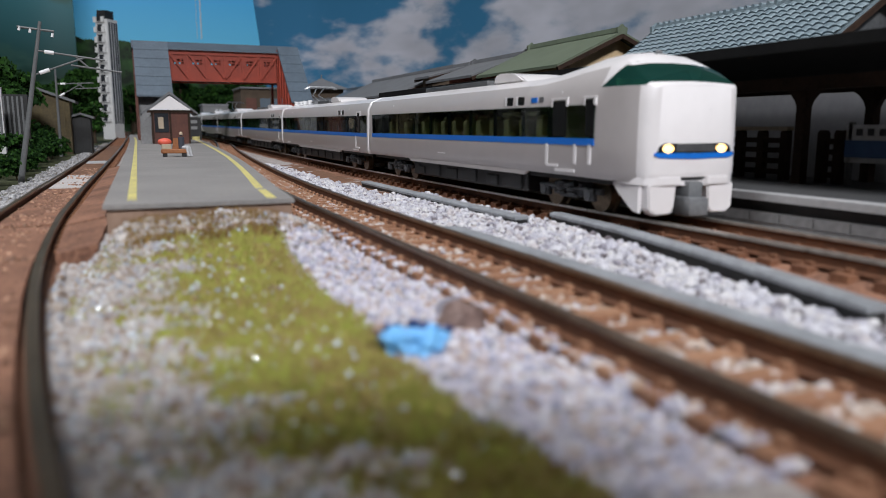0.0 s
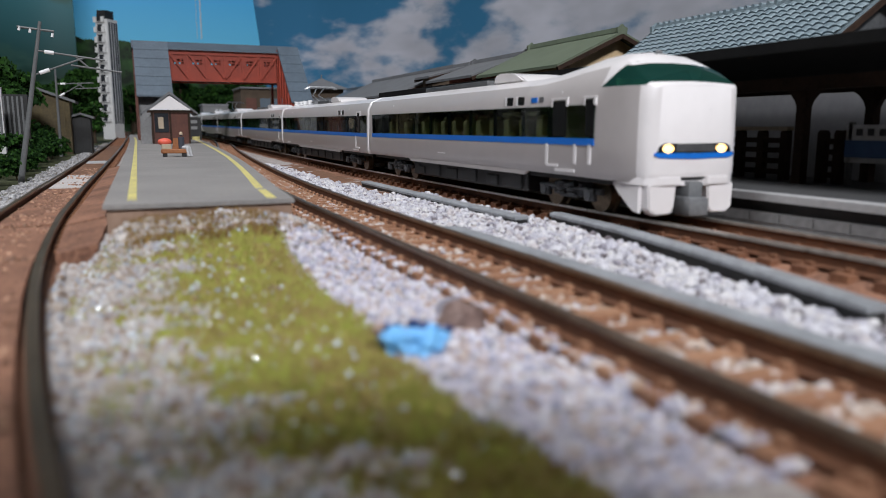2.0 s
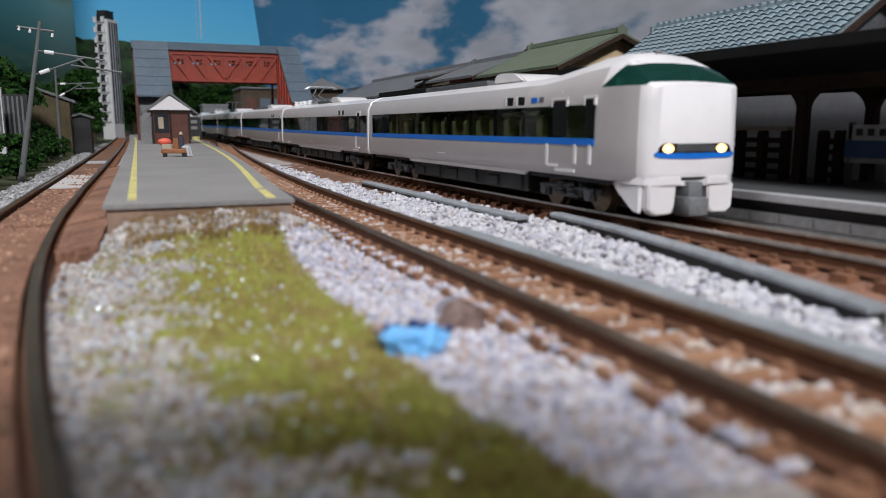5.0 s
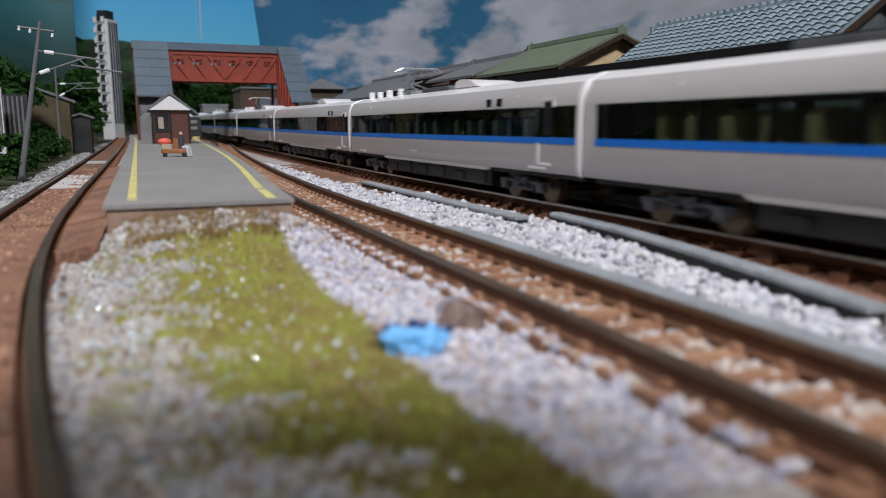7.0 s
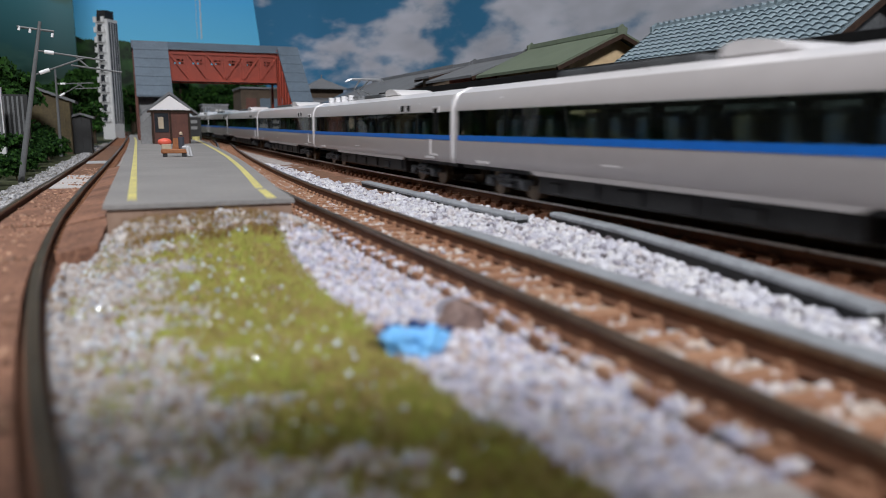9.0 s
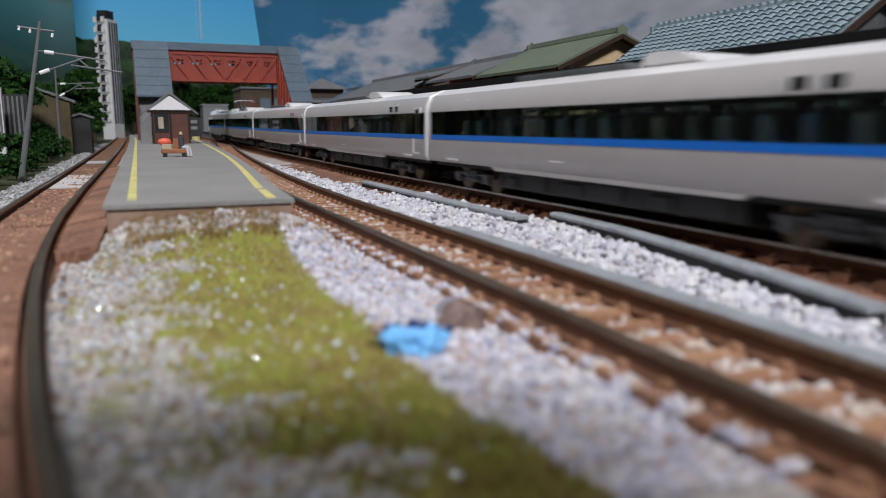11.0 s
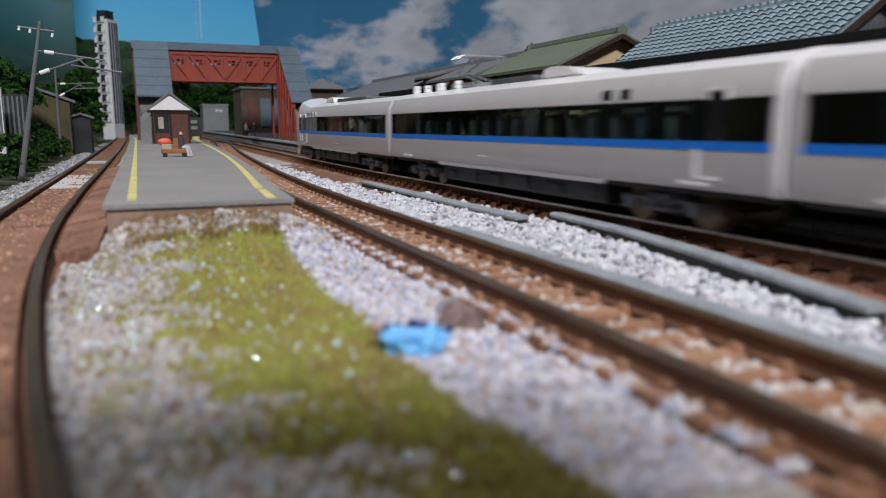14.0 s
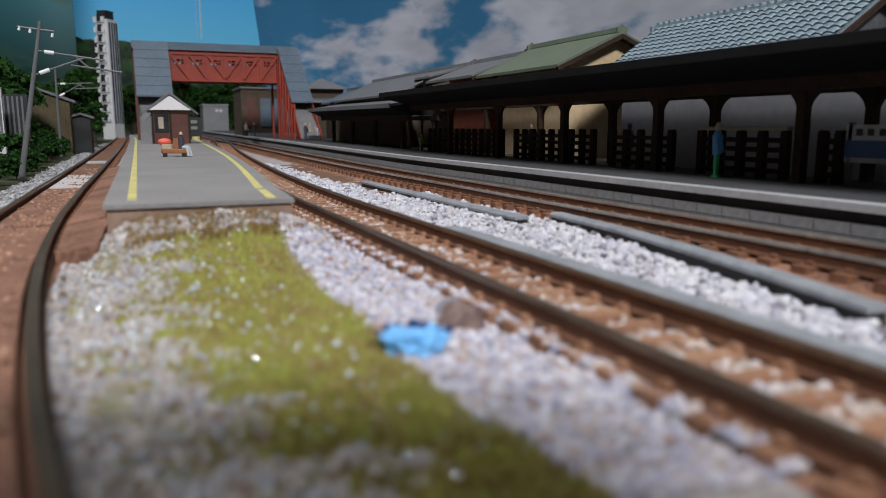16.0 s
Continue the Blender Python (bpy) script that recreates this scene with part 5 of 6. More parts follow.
def backdrops():
    t = 3.0
    bm = bmesh.new()
    box(bm, -420, 800, 1420, 1420 + t, -10, 520)
    solid("backdrop_far", bm, SKY_FAR, "printed backdrop of clear blue sky over a wooded hill", kind="structure")
    for x, w in ((132.0, 1.9), (125.5, 0.6)):
        bm = bmesh.new()
        box(bm, x, x + w, 1418.4, 1420, 170, 520)
        solid("backdrop_seam", bm, WHITE_TOWER, "pale seam between two sheets of the backdrop", kind="structure")
    # the cloudy sheet stands behind the station and curls away at its far end
    bm = bmesh.new()
    pts = [(430, -120), (425, 60), (410, 300), (370, 560), (290, 760), (215, 860), (168, 900), (154, 914), (157, 926), (163, 938)]
    fine = []
    for (x0, y0), (x1, y1) in zip(pts, pts[1:]):
        fine += [(x0 + (x1 - x0) * k / 6, y0 + (y1 - y0) * k / 6) for k in range(6)]
    fine.append(pts[-1])
    lo = [bm.verts.new((x + 12, y, -10)) for x, y in fine]
    hi = [bm.verts.new((x - 19, y, 250)) for x, y in fine]
    lo2 = [bm.verts.new((x + t + 12, y + t, -10)) for x, y in fine]
    hi2 = [bm.verts.new((x + t - 19, y + t, 250)) for x, y in fine]
    for i in range(len(fine) - 1):
        bm.faces.new((lo[i], lo[i + 1], hi[i + 1], hi[i]))
        bm.faces.new((lo2[i], lo2[i + 1], hi2[i + 1], hi2[i]))
        bm.faces.new((hi[i], hi[i + 1], hi2[i + 1], hi2[i]))
    bm.faces.new((lo[0], hi[0], hi2[0], lo2[0]))
    bm.faces.new((lo[-1], hi[-1], hi2[-1], lo2[-1]))
    solid("backdrop_clouds", bm, SKY_CLOUD, "printed backdrop of blue sky with grey-white clouds", kind="structure", smooth=True)
    # the glossy left panel, its reflection painted on
    bm = bmesh.new()
    for i in range(12):
        a, b = -226 + i * 14.2, -226 + (i + 1) * 14.2
        ya, yb = 1120 - 0.02 * (i - 11) ** 2 * 40, 1120 - 0.02 * (i - 10) ** 2 * 40
        vs = [bm.verts.new(p) for p in ((a, ya, -10), (b, yb, -10), (b, yb, 420), (a, ya, 420))]
        bm.faces.new(vs)
    bmesh.ops.remove_doubles(bm, verts=bm.verts[:], dist=0.01)
    bmesh.ops.solidify(bm, geom=bm.faces[:], thickness=3)
    solid("backdrop_left", bm, REFLECTION_LEFT, "glossy backdrop panel with a blurred green reflection painted in", kind="structure", smooth=True)


# ---- the train ----
def half_ring(y, lead):
    """Half an outline of the car body at y mm behind its front: from the sill up to the roof's middle."""
    if not lead:
        return [(9.1, 5.9), (9.7, 7.4), (9.7, 12.05), (9.66, 17.5), (9.45, 19.4), (8.5, 21.4), (5.4, 22.8), (0, 23.3)]
    st = [(0.0, [(6.5, 6.6), (6.9, 7.4), (6.9, 12.05), (6.8, 17.5), (6.6, 19.4), (6.2, 19.85), (3.5, 20.05), (0, 20.1)]),
          (0.35, [(7.5, 6.1), (7.9, 7.2), (7.9, 12.05), (7.8, 17.5), (7.7, 19.75), (7.3, 20.1), (4.0, 20.3), (0, 20.35)]),
          (1.1, [(8.2, 5.8), (8.6, 7.2), (8.6, 12.05), (8.55, 17.5), (8.45, 20.0), (8.0, 20.4), (4.2, 20.6), (0, 20.7)]),
          (4.0, [(8.8, 5.8), (9.3, 7.2), (9.3, 12.05), (9.25, 17.5), (9.1, 20.05), (7.7, 22.2), (4.3, 22.6), (0, 22.7)]),
          (7.4, [(9.0, 5.8), (9.5, 7.2), (9.5, 12.05), (9.45, 17.5), (9.3, 20.1), (7.0, 23.9), (4.3, 24.3), (0, 24.45)]),
          (8.4, [(9.0, 5.8), (9.55, 7.2), (9.55, 12.05), (9.5, 17.5), (9.32, 20.1), (7.1, 24.0), (4.4, 24.95), (0, 25.2)]),
          (11.0, [(9.05, 5.8), (9.6, 7.2), (9.6, 12.05), (9.55, 17.5), (9.36, 20.1), (7.6, 23.3), (4.6, 25.3), (0, 25.75)]),
          (16.0, [(9.1, 5.85), (9.65, 7.3), (9.65, 12.05), (9.6, 17.5), (9.4, 20.0), (7.9, 22.9), (4.8, 25.0), (0, 25.6)]),
          (23.0, [(9.1, 5.9), (9.7, 7.4), (9.7, 12.05), (9.65, 17.5), (9.45, 19.7), (8.3, 22.0), (5.1, 23.9), (0, 24.5)]),
          (30.0, [(9.1, 5.9), (9.7, 7.4), (9.7, 12.05), (9.66, 17.5), (9.45, 19.4), (8.5, 21.4), (5.4, 23.0), (0, 23.5)]),
          (35.0, [(9.1, 5.9), (9.7, 7.4), (9.7, 12.05), (9.66, 17.5), (9.45, 19.4), (8.5, 21.4), (5.4, 22.8), (0, 23.3)])]
    if y >= 35:
        return st[-1][1]
    for (a, p), (b, q) in zip(st, st[1:]):
        if y <= b:
            f = (y - a) / (b - a)
            return [(u[0] + (v[0] - u[0]) * f, u[1] + (v[1] - u[1]) * f) for u, v in zip(p, q)]


def full_ring(y, lead):
    h = half_ring(y, lead)
    return [(x, z) for x, z in h] + [(-x, z) for x, z in h[-2::-1]]


def car_shell(L, w0, w1, lead):
    """The body with real window openings from w0 to w1; returns the body and the windscreen."""
    ys = [0, 0.35, 1.1, 2.2, 4.0, 5.9, 7.4, 8.4, 11, 13.5, 16, 19.5] if lead else [0, 0.5, 1.3]
    ys = [y for y in ys if y < w0 - 0.1] + [w0] + ([13.5, 16, 19.5, 23, 26, 30, 35] if lead else []) + [w1, L - 1.3, L - 0.4, L]
    ys = sorted(set(ys))
    bm, gl = bmesh.new(), bmesh.new()
    rings = [[bm.verts.new((x, y, z)) for x, z in full_ring(y, lead)] for y in ys]
    k = len(rings[0])
    for j in range(len(ys) - 1):
        a, b, ym = rings[j], rings[j + 1], (ys[j] + ys[j + 1]) / 2
        for i in range(k - 1):
            lev = min(i, k - 2 - i)
            if lev == 2 and w0 < ym < w1:
                continue
            if lead and lev == 4 and 5.9 <= ym < 11:
                # the side pane tapers down to its rear corner
                up, dn = ((a[i + 1], b[i + 1]), (a[i], b[i])) if i < k / 2 else ((a[i], b[i]), (a[i + 1], b[i + 1]))
                fa, fb = (along([(5.9, 1.0), (7.4, 0.84), (8.4, 0.62), (11, 0.0)], yy) for yy in (ys[j], ys[j + 1]))
                pa, pb = dn[0].co.lerp(up[0].co, fa), dn[1].co.lerp(up[1].co, fb)
                rim = [dn[0].co, dn[1].co, pb, pa] if fb > 0 else [dn[0].co, dn[1].co, pa]
                gl.faces.new([gl.verts.new(c) for c in rim])
                rim = [pa, pb, up[1].co, up[0].co] if fa < 1 else [pa, pb, up[1].co]
                bm.faces.new([bm.verts.new(c) for c in rim]).material_index = 1
                continue
            screen = lead and lev >= 4 and 1.1 <= ym < 5.9
            if screen:
                q = [gl.verts.new(v.co) for v in (a[i], a[i + 1], b[i + 1], b[i])]
                gl.faces.new(q)
                continue
            f = bm.faces.new((a[i], a[i + 1], b[i + 1], b[i]))
            white = lev >= 5 or (lead and ym < 2.0) or (not lead and ym < 1.3) or ym > L - 0.4 or (lead and lev >= 4 and ym < 11)
            f.material_index = 1 if white else 0
        f = bm.faces.new((a[0], b[0], b[-1], a[-1]))
        f.material_index = 2
    f = bm.faces.new(rings[0])
    f.material_index = 1
    f = bm.faces.new(rings[-1][::-1])
    f.material_index = 1
    bmesh.ops.remove_doubles(gl, verts=gl.verts[:], dist=0.001)
    bmesh.ops.remove_doubles(bm, verts=bm.verts[:], dist=0.001)
    return bm, gl


def bogie(parent, y):
    b = bmesh.new()
    for s in (-1, 1):
        box(b, s * 7.3 - 0.5, s * 7.3 + 0.5, y - 9.5, y + 9.5, 3.0, 4.1, 0.2)
        prism(b, [(y - 4.5, 4.1), (y + 4.5, 4.1), (y + 2.5, 2.0), (y - 2.5, 2.0)], s * 7.2 - 0.5, s * 7.2 + 0.5, "x")
        for yy in (-7, 7):
            box(b, s * 7.9 - 0.5, s * 7.9 + 0.5, y + yy - 1.3, y + yy + 1.3, 1.9, 3.9, 0.25)
            rod(b, (s * 7.4, y + yy * 0.55, 2.4), (s * 7.4, y + yy * 0.55, 4.6), 0.7, 8)
        rod(b, (s * 8.0, y - 2.5, 4.6), (s * 8.0, y + 3.0, 3.4), 0.45, 8)
        ball(b, (s * 7.8, y + 1.5, 4.4), 0.8, 1.6, 0.7, 1)
        for yy in (-7, 7):
            rod(b, (s * 8.0, y + yy, 2.9), (s * 8.7, y + yy, 2.9), 0.95, 12)
        for yy in (-1.6, 1.6):
            for q in range(3):
                rod(b, (s * 7.9, y + yy, 2.5 + q * 0.75), (s * 7.9, y + yy, 2.95 + q * 0.75), 0.95, 10)
        rod(b, (s * 8.3, y - 8.5, 3.75), (s * 8.3, y + 8.5, 3.75), 0.2, 6)
    box(b, -7, 7, y - 2, y + 2, 2.4, 4.6)
    bg = part("bogie", b, BOGIE_GREY, parent, "grey plastic bogie frame", True)
    for yy in (-7, 7):
        w = bmesh.new()
        for s in (-1, 1):
            rod(w, (s * 4.6, y + yy, 2.9), (s * 5.9, y + yy, 2.9), 2.9, 20)
            rod(w, (s * 4.3, y + yy, 2.9), (s * 4.6, y + yy, 2.9), 3.4, 20)
        rod(w, (-5, y + yy, 2.9), (5, y + yy, 2.9), 0.7, 10)
        part("wheelset", w, WHEEL_METAL, bg, "worn bronze-coloured wheels", True)


def car(name, L, lead, panto, label, at_y, seed):
    t = thing(name, (77.7, at_y, 0), label, "train car", group="express train cars")
    w0, w1 = (12.2, L - 3.0) if lead else (1.7, L - 1.6)
    bm, gl = car_shell(L, w0, w1, lead)
    body = part("body", bm, [GREY_PAINT, WHITE_PAINT, DARK_GEAR], t, "warm grey body with white roof and ends", True)
    if not lead:
        # a white frame stands proud of the body at the car's end
        g = bmesh.new()
        rings = [[g.verts.new((x * f, y, 14 + (z - 14) * f)) for x, z in full_ring(5, False)] for y, f in ((-0.1, 0.985), (0.05, 1.015), (1.25, 1.015), (1.4, 0.985))]
        for ra, rb in zip(rings, rings[1:]):
            for i in range(len(ra) - 1):
                g.faces.new((ra[i], ra[i + 1], rb[i + 1], rb[i]))
        part("end_frame", g, WHITE_PAINT, t, "white end frame", True)
    if lead:
        part("windscreen", gl, SCREEN_GLASS, t, "dark green wrapped windscreen", True)
    else:
        gl.free()
    for s in (-1, 1):
        g = bmesh.new()
        box(g, s * 9.62 - 0.05, s * 9.62 + 0.05, w0 - 0.3, w1 + 0.3, 11.95, 17.6)
        part("window_glass", g, TINTED, t, "dark tinted window band")
        g = bmesh.new()
        box(g, s * 9.71 - 0.06, s * 9.71 + 0.06, w0 - 0.2, w1 + 0.2, 11.05, 12.2)
        part("stripe", g, BLUE_PAINT, t, "bright blue stripe under the windows")
        n = max(8, round((w1 - w0) / 11.5))
        for i in range(n + 1):
            g = bmesh.new()
            y = w0 + (w1 - w0) * i / n
            wide = 0.6 if 0 < i < n else 1.4
            if i in (1, n - 1):
                wide = 2.6
            box(g, s * 9.45 - 0.1, s * 9.45 + 0.1, max(w0, y - wide), min(w1, y + wide), 11.95, 17.6)
            part("window_pillar", g, BLACK_GLOSS, t)
        # end doors: a recess frame over the band and a pale sill outline below it
        hoods = [(22.4, 2.6), (13.4, 1.7)] if lead else [(10.5, 2.0)] if panto else [(6.6, 2.0)]
        for y, w in hoods:
            g = bmesh.new()
            box(g, s * 9.60 - 0.2, s * 9.60 + 0.2, y - w, y - w + 0.55, 17.4, 18.8)
            box(g, s * 9.60 - 0.2, s * 9.60 + 0.2, y + w - 0.55, y + w, 17.4, 18.8)
            box(g, s * 9.56 - 0.2, s * 9.56 + 0.2, y - w, y + w, 18.5, 18.9)
            part("door_hood", g, WHITE_PAINT, t, "white door lamp housing")
            g = bmesh.new()
            box(g, s * 9.63 - 0.12, s * 9.63 + 0.12, y - w + 0.55, y + w - 0.55, 12.5, 18.3)
            part("door_window", g, BLACK_GLOSS, t)
        lines = [(26.3, 22.5, 7.5), (17.4, 17.0, 8.0), (13.2, 12.8, 8.0)] if lead else [(13.8, 9.5, 7.5)] if panto else [(9.6, 5.9, 7.5)]
        for y, y2, z in lines:
            g = bmesh.new()
            box(g, s * 9.71 - 0.1, s * 9.71 + 0.1, y - 0.38, y + 0.38, z, 11.2)
            if abs(y - y2) > 1:
                box(g, s * 9.71 - 0.1, s * 9.71 + 0.1, min(y, y2), max(y, y2), z - 0.25, z + 0.2)
            part("door_edge", g, WHITE_PAINT, t, "white door edge line")
        for y in (((20.5, 6.0),) if lead else ((14, 6.0), (L - 14, 6.0))):
            g = bmesh.new()
            box(g, s * 9.66 - 0.1, s * 9.66 + 0.1, y[0] - y[1] / 2, y[0] + y[1] / 2, 6.5, 7.0)
            part("step", g, WHITE_PAINT, t, "pale step plate")
        for y in ((36.2, 40.6) if lead else (29.6, 34.2) if panto else (23.2, 27.8)):
            g = bmesh.new()
            box(g, s * 9.5 - 0.16, s * 9.5 + 0.16, y - 1.3, y + 1.2, 18.0, 19.5)
            part("display", g, BLACK_GLOSS, t, "small dark destination display")
            g = bmesh.new()
            box(g, s * 9.5 - 0.2, s * 9.5 + 0.2, y + 1.0, y + 1.7, 17.95, 19.55)
            part("display_frame", g, CERAMIC, t, "white display edge")
        if lead:
            for y, w, m in ((31.2, 1.0, BLUE_PAINT), (28.6, 0.7, GREY_ROOF)):
                g = bmesh.new()
                box(g, s * 9.56 - 0.1, s * 9.56 + 0.1, y - w, y + w, 18.3, 19.2)
                part("emblem_bar", g, m, t)
        for y in (22, L - 22):
            g = bmesh.new()
            box(g, s * 9.42 - 0.05, s * 9.42 + 0.05, y - 0.18, y + 0.18, 19.6, 19.95)
            part("side_lamp", g, CERAMIC, t, "tiny white side lamp")
        g = bmesh.new()
        box(g, s * 9.68 - 0.1, s * 9.68 + 0.1, L * 0.55, L * 0.55 + 4.5, 7.9, 8.15)
        part("vent_line", g, WHITE_PAINT, t)
    # seats seen through the glass
    g = bmesh.new()
    box(g, -9.2, 9.2, w0, w1, 9.4, 10.2)
    part("floor", g, INNER_TAN, t, "tan interior floor")
    g = bmesh.new()
    y = w0 + 12
    while y < w1 - 12:
        for x in (-7.6, -4.5, 4.5, 7.6):
            box(g, x - 1.45, x + 1.45, y - 1.1, y + 0.8, 10.2, 15.4, 0.35)
            box(g, x - 0.8, x + 0.8, y - 0.8, y + 0.6, 15.2, 16.2, 0.25)
            box(g, x - 1.35, x + 1.35, y - 2.6, y - 0.4, 10.2, 12.5)
        y += 6.4
    part("seats", g, SEAT_TAN if lead else SEAT_BLUE, t, "rows of moulded plastic seats")
    g = bmesh.new()
    for yy in (w0 + 9.5, w1 - 9.5):
        box(g, -9.2, -1.6, yy - 0.3, yy + 0.3, 10, 19)
        box(g, 1.6, 9.2, yy - 0.3, yy + 0.3, 10, 19)
    part("bulkhead", g, INNER_TAN, t, "tan interior partition")
    # underframe
    g = bmesh.new()
    b1, b2 = (22.0, L - 22.0)
    box(g, -8.4, 8.4, b1 + 13, b2 - 13, 1.9, 6.0, 0.3)
    box(g, -8.0, 8.0, 1, L - 1, 5.0, 6.0)
    part("underframe", g, DARK_GEAR, t, "dark underfloor casing")
    for k in range(6):
        g = bmesh.new()
        y = b1 + 15 + k * (b2 - b1 - 36) / 5
        wide = (8.0, 5.0, 9.5, 6.0, 7.5, 4.0)[k]
        z1 = (5.2, 4.4, 5.0, 4.6, 5.3, 4.2)[k]
        box(g, -8.75, 8.75, y, y + wide, 2.2, z1, 0.3)
        part("equipment_box", g, DARK_GEAR, t)
    g = bmesh.new()
    for s in (-1, 1):
        prism(g, [(b1 + 11.5, 5.95), (b2 - 11.5, 5.95), (b2 - 13.0, 5.2), (b1 + 13.0, 5.2)], s * 9.1 - 0.25, s * 9.1 + 0.25, "x")
    part("skirt", g, GREY_PAINT, t, "warm grey skirt between the bogies")
    bogie(t, b1)
    bogie(t, b2)
    # roof equipment
    g = bmesh.new()
    yd = 49 if lead else 54
    prof = [(yd - 7.5, 22.7), (yd - 5.6, 23.7), (yd - 3.0, 24.4), (yd, 24.8), (yd + 3.4, 24.9), (yd + 6.0, 24.6), (yd + 6.4, 22.7)]
    prism(g, prof, -5.6, 5.6, "x")
    bmesh.ops.bevel(g, geom=g.edges[:], offset=0.35, segments=2, affect="EDGES")
    part("roof_fairing", g, WHITE_PAINT, t, "smooth white roof fairing", True)
    g = bmesh.new()
    y0, y1 = (yd + 10, yd + 46) if not panto else (yd + 10, yd + 28)
    box(g, -5.4, 5.4, y0, y1, 22.4, 23.95, 0.3)
    for k in range(3):
        rod(g, (0, y0 + 5 + k * 8, 23.9), (0, y0 + 5 + k * 8, 24.15), 2.6, 16)
    part("air_conditioner", g, ROOF_UNIT, t, "dark flat roof air conditioner", True)
    if panto:
        for k, (x, y) in enumerate(((-3, L - 3.6), (-4.5, L - 8), (-3, L - 12), (-1, L - 15.5), (-3, L - 20.5), (-4, L - 24), (-4, L - 34), (4, L - 14), (4, L - 27))):
            g = bmesh.new()
            for q in range(3):
                rod(g, (x, y, 22.3 + q * 0.9), (x, y, 23.1 + q * 0.9), 0.95, 10)
            part("insulator", g, CERAMIC, t, "white ribbed insulator", True)
        g = bmesh.new()
        box(g, -4.2, 4.2, L - 43, L - 41.5, 22.8, 24.2)
        box(g, -4.2, 4.2, L - 32, L - 30.5, 22.8, 24.2)
        for s in (-3.4, 3.4):
            beam(g, (s, L - 43, 24.0), (s, L - 30, 24.0), 0.6, 0.6)
        part("pantograph_base", g, COUPLER_GREY, t, "grey pantograph base frame")
        g = bmesh.new()
        for s in (-1.2, 1.2):
            rod(g, (s * 1.6, L - 42, 24.2), (s, L - 27.5, 27.2), 0.28, 6)
            rod(g, (s, L - 27.5, 27.2), (s * 1.4, L - 37.5, 30.2), 0.26, 6)
        part("pantograph_arm", g, STEEL, t, "folded grey metal arm")
        g = bmesh.new()
        for dy in (-1.6, 1.6):
            rod(g, (-5.2, L - 37.5 + dy, 30.3), (5.2, L - 37.5 + dy, 30.3), 0.32, 8)
            for s in (-1, 1):
                rod(g, (s * 5.2, L - 37.5 + dy, 30.3), (s * 6.6, L - 37.5 + dy, 29.4), 0.28, 8)
        box(g, -3.2, 3.2, L - 39.1, L - 35.9, 30.0, 30.25)
        part("pantograph_head", g, STEEL, t, "grey contact strips")
    # gangway bellows
    g = bmesh.new()
    box(g, -5.5, 5.5, L - 0.2, L + 1.3, 6.5, 20.5, 0.3)
    part("gangway", g, DARK_GEAR, t, "dark gangway between cars")
    if lead:
        nose(t)
    return t


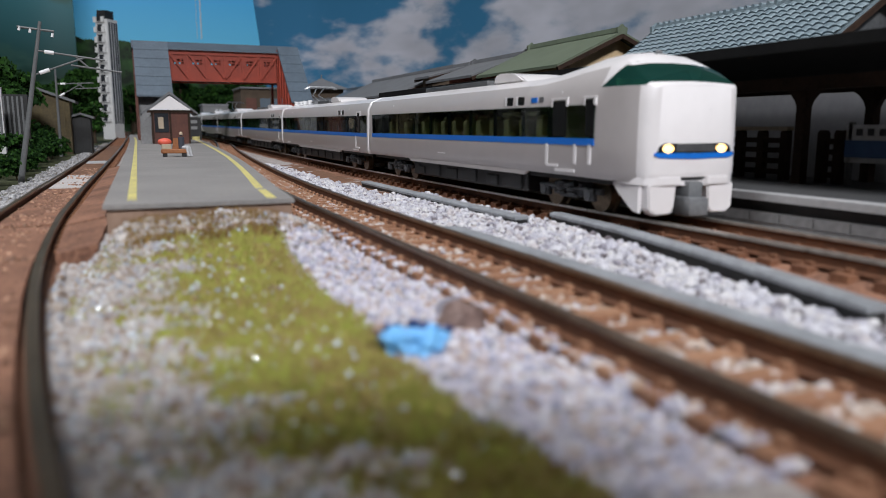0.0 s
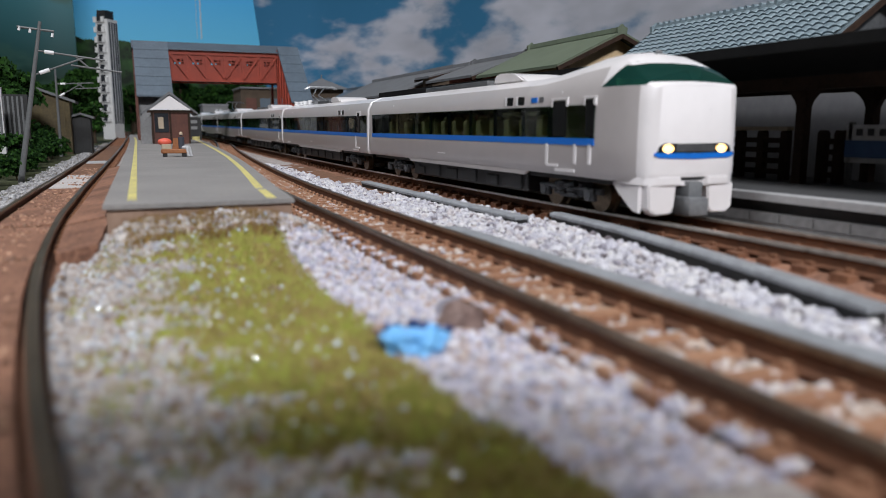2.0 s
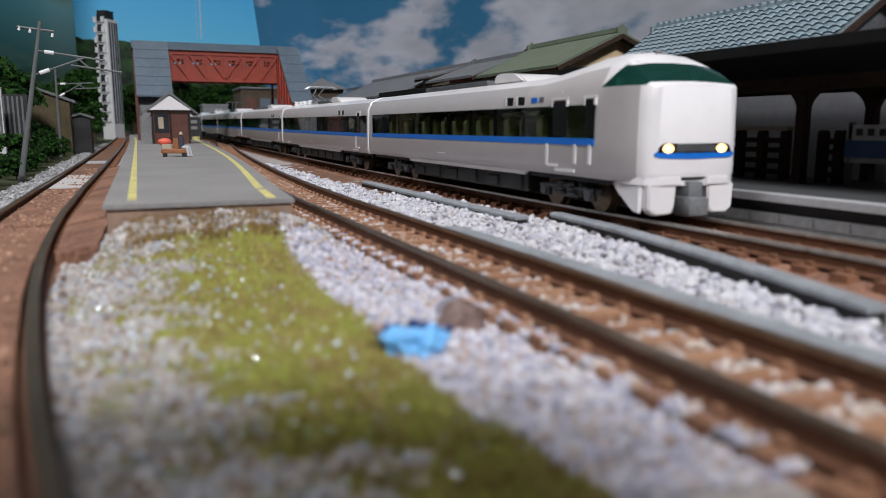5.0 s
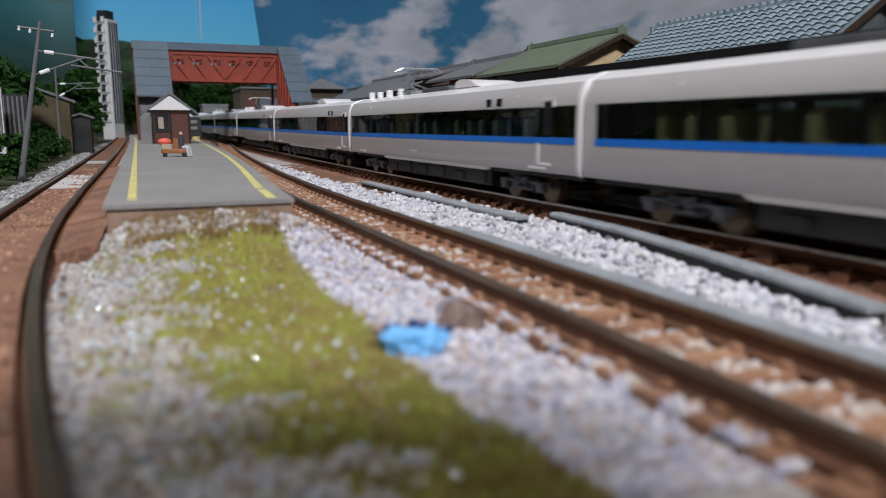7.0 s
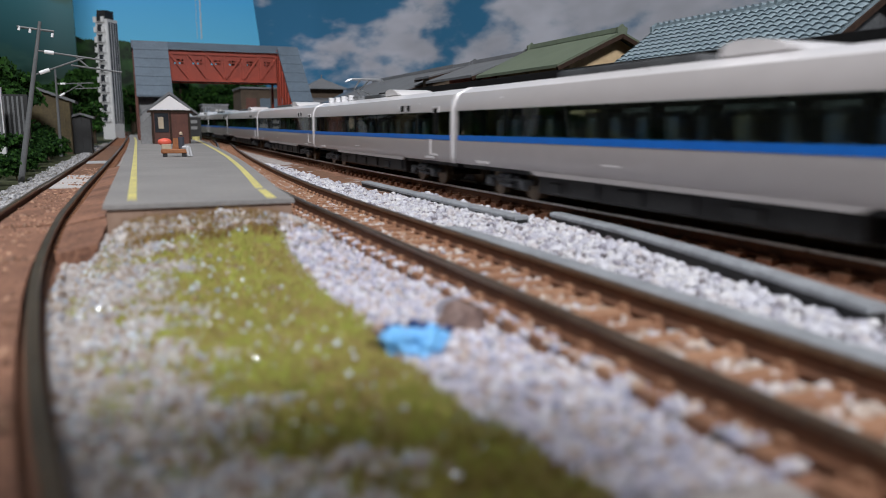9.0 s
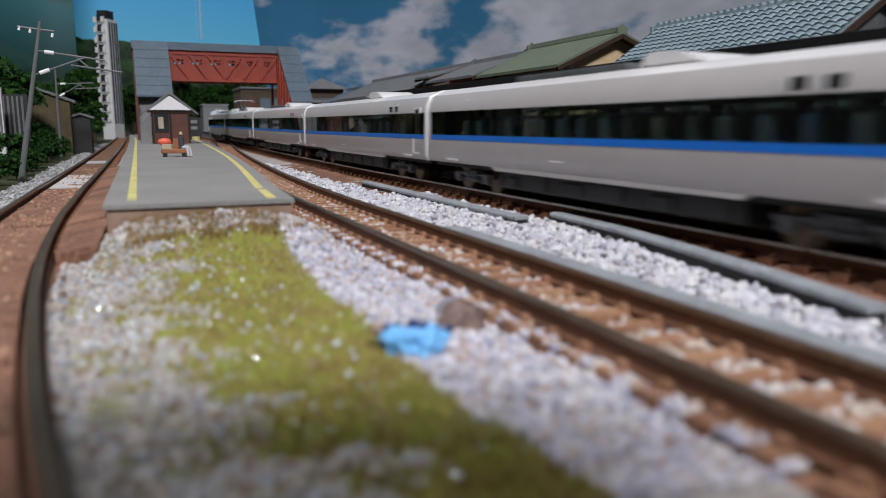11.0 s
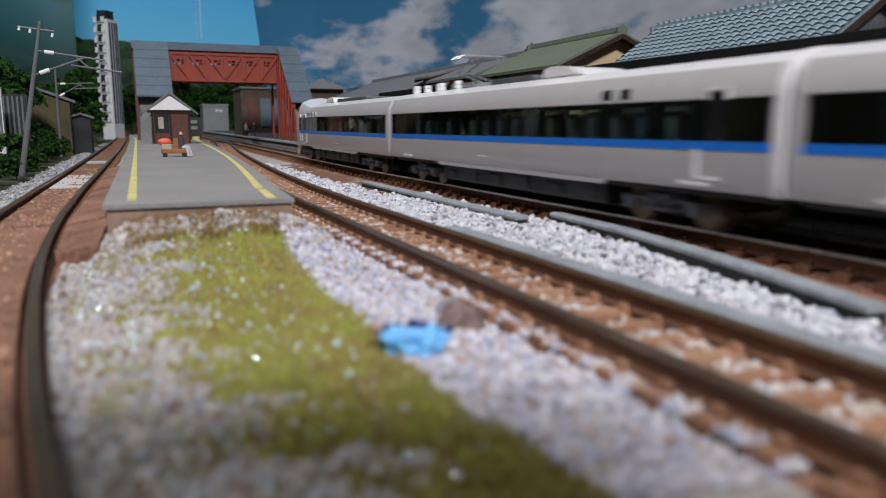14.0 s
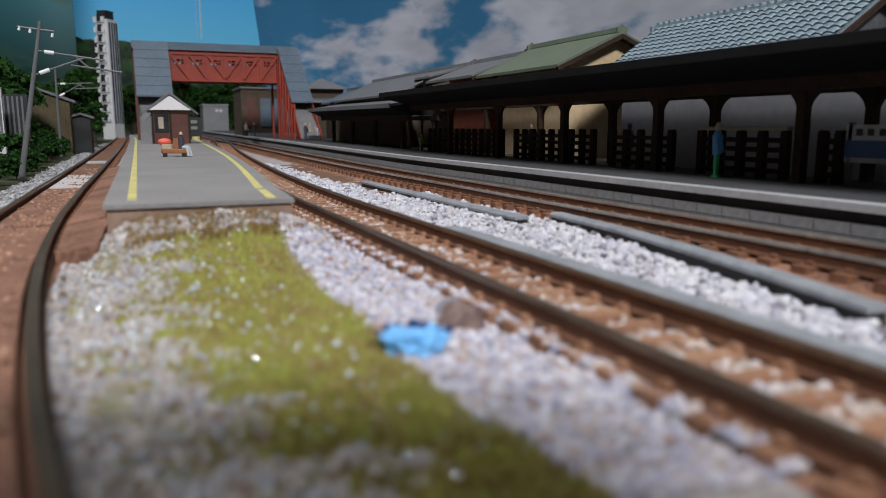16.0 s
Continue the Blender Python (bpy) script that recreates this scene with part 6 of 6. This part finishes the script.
def nose(t):
    g = bmesh.new()
    prism(g, [(-7.0, 10.2), (-6.6, 11.2), (-5.8, 11.6), (5.8, 11.6), (6.6, 11.2), (7.0, 10.2)], -0.12, 0.6)
    part("light_recess", g, BLACK_GLOSS, t, "dark headlight band")
    g = bmesh.new()
    box(g, -3.6, 3.6, -0.2, 0.1, 10.4, 11.5)
    part("centre_panel", g, ROOF_UNIT, t, "dark grey centre panel")
    g = bmesh.new()
    prism(g, [(-7.4, 9.9), (-6.6, 9.5), (0, 9.3), (6.6, 9.5), (7.4, 9.9), (7.3, 10.3), (0, 10.15), (-7.3, 10.3)], -0.16, 0.8)
    part("nose_stripe", g, BLUE_PAINT, t, "bright blue stripe across the nose")
    for s in (-1, 1):
        g = bmesh.new()
        ball(g, (s * 5.0, -0.02, 10.85), 1.15, 0.32, 0.72, 2)
        part("headlight", g, LAMP_GLOW, t, "lit warm headlight", True)
        g = bmesh.new()
        prism(g, [(s * 2.9, 5.6), (s * 8.1, 5.6), (s * 7.9, 1.9), (s * 6.8, 1.0), (s * 3.7, 1.2), (s * 3.2, 2.2)], 0.1, 2.0)
        prism(g, [(1.5, 5.6), (8.5, 5.6), (7.2, 4.2), (3.4, 1.5), (1.6, 1.2)], s * 8.2 - 0.4, s * 8.2 + 0.2, "x")
        bmesh.ops.bevel(g, geom=g.edges[:], offset=0.2, segments=2, affect="EDGES")
        part("snow_guard", g, WHITE_PAINT, t, "white front skirt flap", True)
    g = bmesh.new()
    box(g, -1.3, 1.3, -0.8, 4, 3.6, 6.0, 0.3)
    box(g, -1.9, 1.7, -1.8, 2.0, 0.9, 3.7, 0.35)
    part("coupler", g, COUPLER_GREY, t, "grey coupler block", True)
    for s in (-1, 1):
        g = bmesh.new()
        for y, z in ((2.6, 4.9), (2.6, 3.2), (5.2, 4.9)):
            rod(g, (s * 8.35, y, z), (s * 8.52, y, z), 0.16, 8)
        part("rivets", g, CERAMIC, t)
    # the flared lip along the foot of the nose, and the round lamp on the brow
    g = bmesh.new()
    prism(g, [(-8.9, 7.0), (-8.7, 1.6), (-7.8, 0.35), (-6.3, -0.2), (-2.4, -0.25), (-2.2, 0.4), (2.2, 0.4), (2.4, -0.25), (6.3, -0.2), (7.8, 0.35), (8.7, 1.6), (8.9, 7.0)], 5.35, 6.75)
    for v in g.verts:
        v.co = Vector((v.co.x, v.co.z, v.co.y))
    bmesh.ops.bevel(g, geom=g.edges[:], offset=0.18, segments=2, affect="EDGES")
    part("nose_lip", g, WHITE_PAINT, t, "flared white lip under the nose", True)
    g = bmesh.new()
    rod(g, (0, 8.9, 25.3), (0, 9.6, 25.5), 0.55, 12)
    part("brow_lamp", g, COUPLER_GREY, t, "small grey lamp on the brow")
    g = bmesh.new()
    box(g, -7.6, 7.6, 9.4, 10.0, 10, 21.5)
    part("cab_bulkhead", g, INNER_TAN, t)
    g = bmesh.new()
    box(g, -7.5, 7.5, 1.4, 6.0, 18.6, 19.6)
    part("cab_desk", g, SIGN_WHITE, t)


LEAD_L, MID_L, PITCH = 130.7, 136.1, 137.3
NOSE_Y = 87.0
GAP_Y = 218.2
CARS = []


def train():
    CARS.append((car("lead_car", LEAD_L, True, False, "warm grey leading express car with white nose and lit headlights", NOSE_Y, 1), NOSE_Y, 1))
    plain = panto = None
    for k in range(1, 8):
        y = GAP_Y + 0.6 + PITCH * (k - 1)
        p = k in (1, 3, 7)
        src = panto if p else plain
        m = pose(77.7 * MM, y * MM, rise(y) * MM)
        if src is None:
            src = car("pantograph_car" if p else "passenger_car", MID_L, False, p, "warm grey express car with a blue stripe and a pantograph" if p else "warm grey express car with a blue stripe and dark windows", y, 10 + k)
            if p:
                panto = src
            else:
                plain = src
            CARS.append((src, y, 1))
        else:
            CARS.append((copy_thing(src, m), y, 1))
    y = GAP_Y + PITCH * 7 + 131.2
    tail = copy_thing(CARS[0][0], pose(77.7 * MM, y * MM, rise(y) * MM, 0, 0, 180))
    tail["label"] = "warm grey trailing express car with a white flat nose"
    tail.name = "tail_car"
    CARS.append((tail, y, -1))


RUN = [(0.0, 0), (4.9, 0), (5.1, 0.3), (5.3, 2.4), (5.5, 7.2), (5.7, 14.5), (5.9, 24.5), (6.1, 37.5), (6.3, 53), (6.5, 69.5), (6.75, 92.5), (7.0, 116.2), (7.5, 167.5), (8.0, 219), (8.5, 279.5), (9.0, 339),
       (9.2, 363), (9.7, 425.5), (10.2, 490), (10.7, 556.5), (11.3, 639.5), (11.5, 667), (12.0, 728.5), (12.5, 791.5), (13.0, 851), (13.5, 913.8), (14.0, 980.5), (14.5, 1049.5), (15.0, 1121), (15.5, 1195), (15.8, 1241), (16.0, 1272)]


def motions():
    def at(y, sign):
        a, b = y + sign * 22, y + sign * 112
        za, zb = rise(min(a, b)), rise(max(a, b))
        slope = math.degrees(math.atan((zb - za) / 90))
        z = rise(min(a, b)) - (min(a, b) - y) * (zb - za) / 90
        return pose(77.7 * MM, y * MM, z * MM, slope if sign > 0 else -slope, 0, 0 if sign > 0 else 180)
    for ob, y0, sign in CARS:
        walk(ob, [(t, at(y0 - u, sign)) for t, u in RUN])


room()
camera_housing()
ground()
backdrops()
tracks()
troughs()
island_platform()
station_platform()
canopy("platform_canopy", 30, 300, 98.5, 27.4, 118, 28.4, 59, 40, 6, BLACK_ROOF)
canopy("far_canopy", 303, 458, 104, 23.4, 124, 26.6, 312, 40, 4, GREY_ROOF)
station_houses()
footbridge()
island_things()
far_end()
train()
platform_things()
foliage()
verge()
motions()
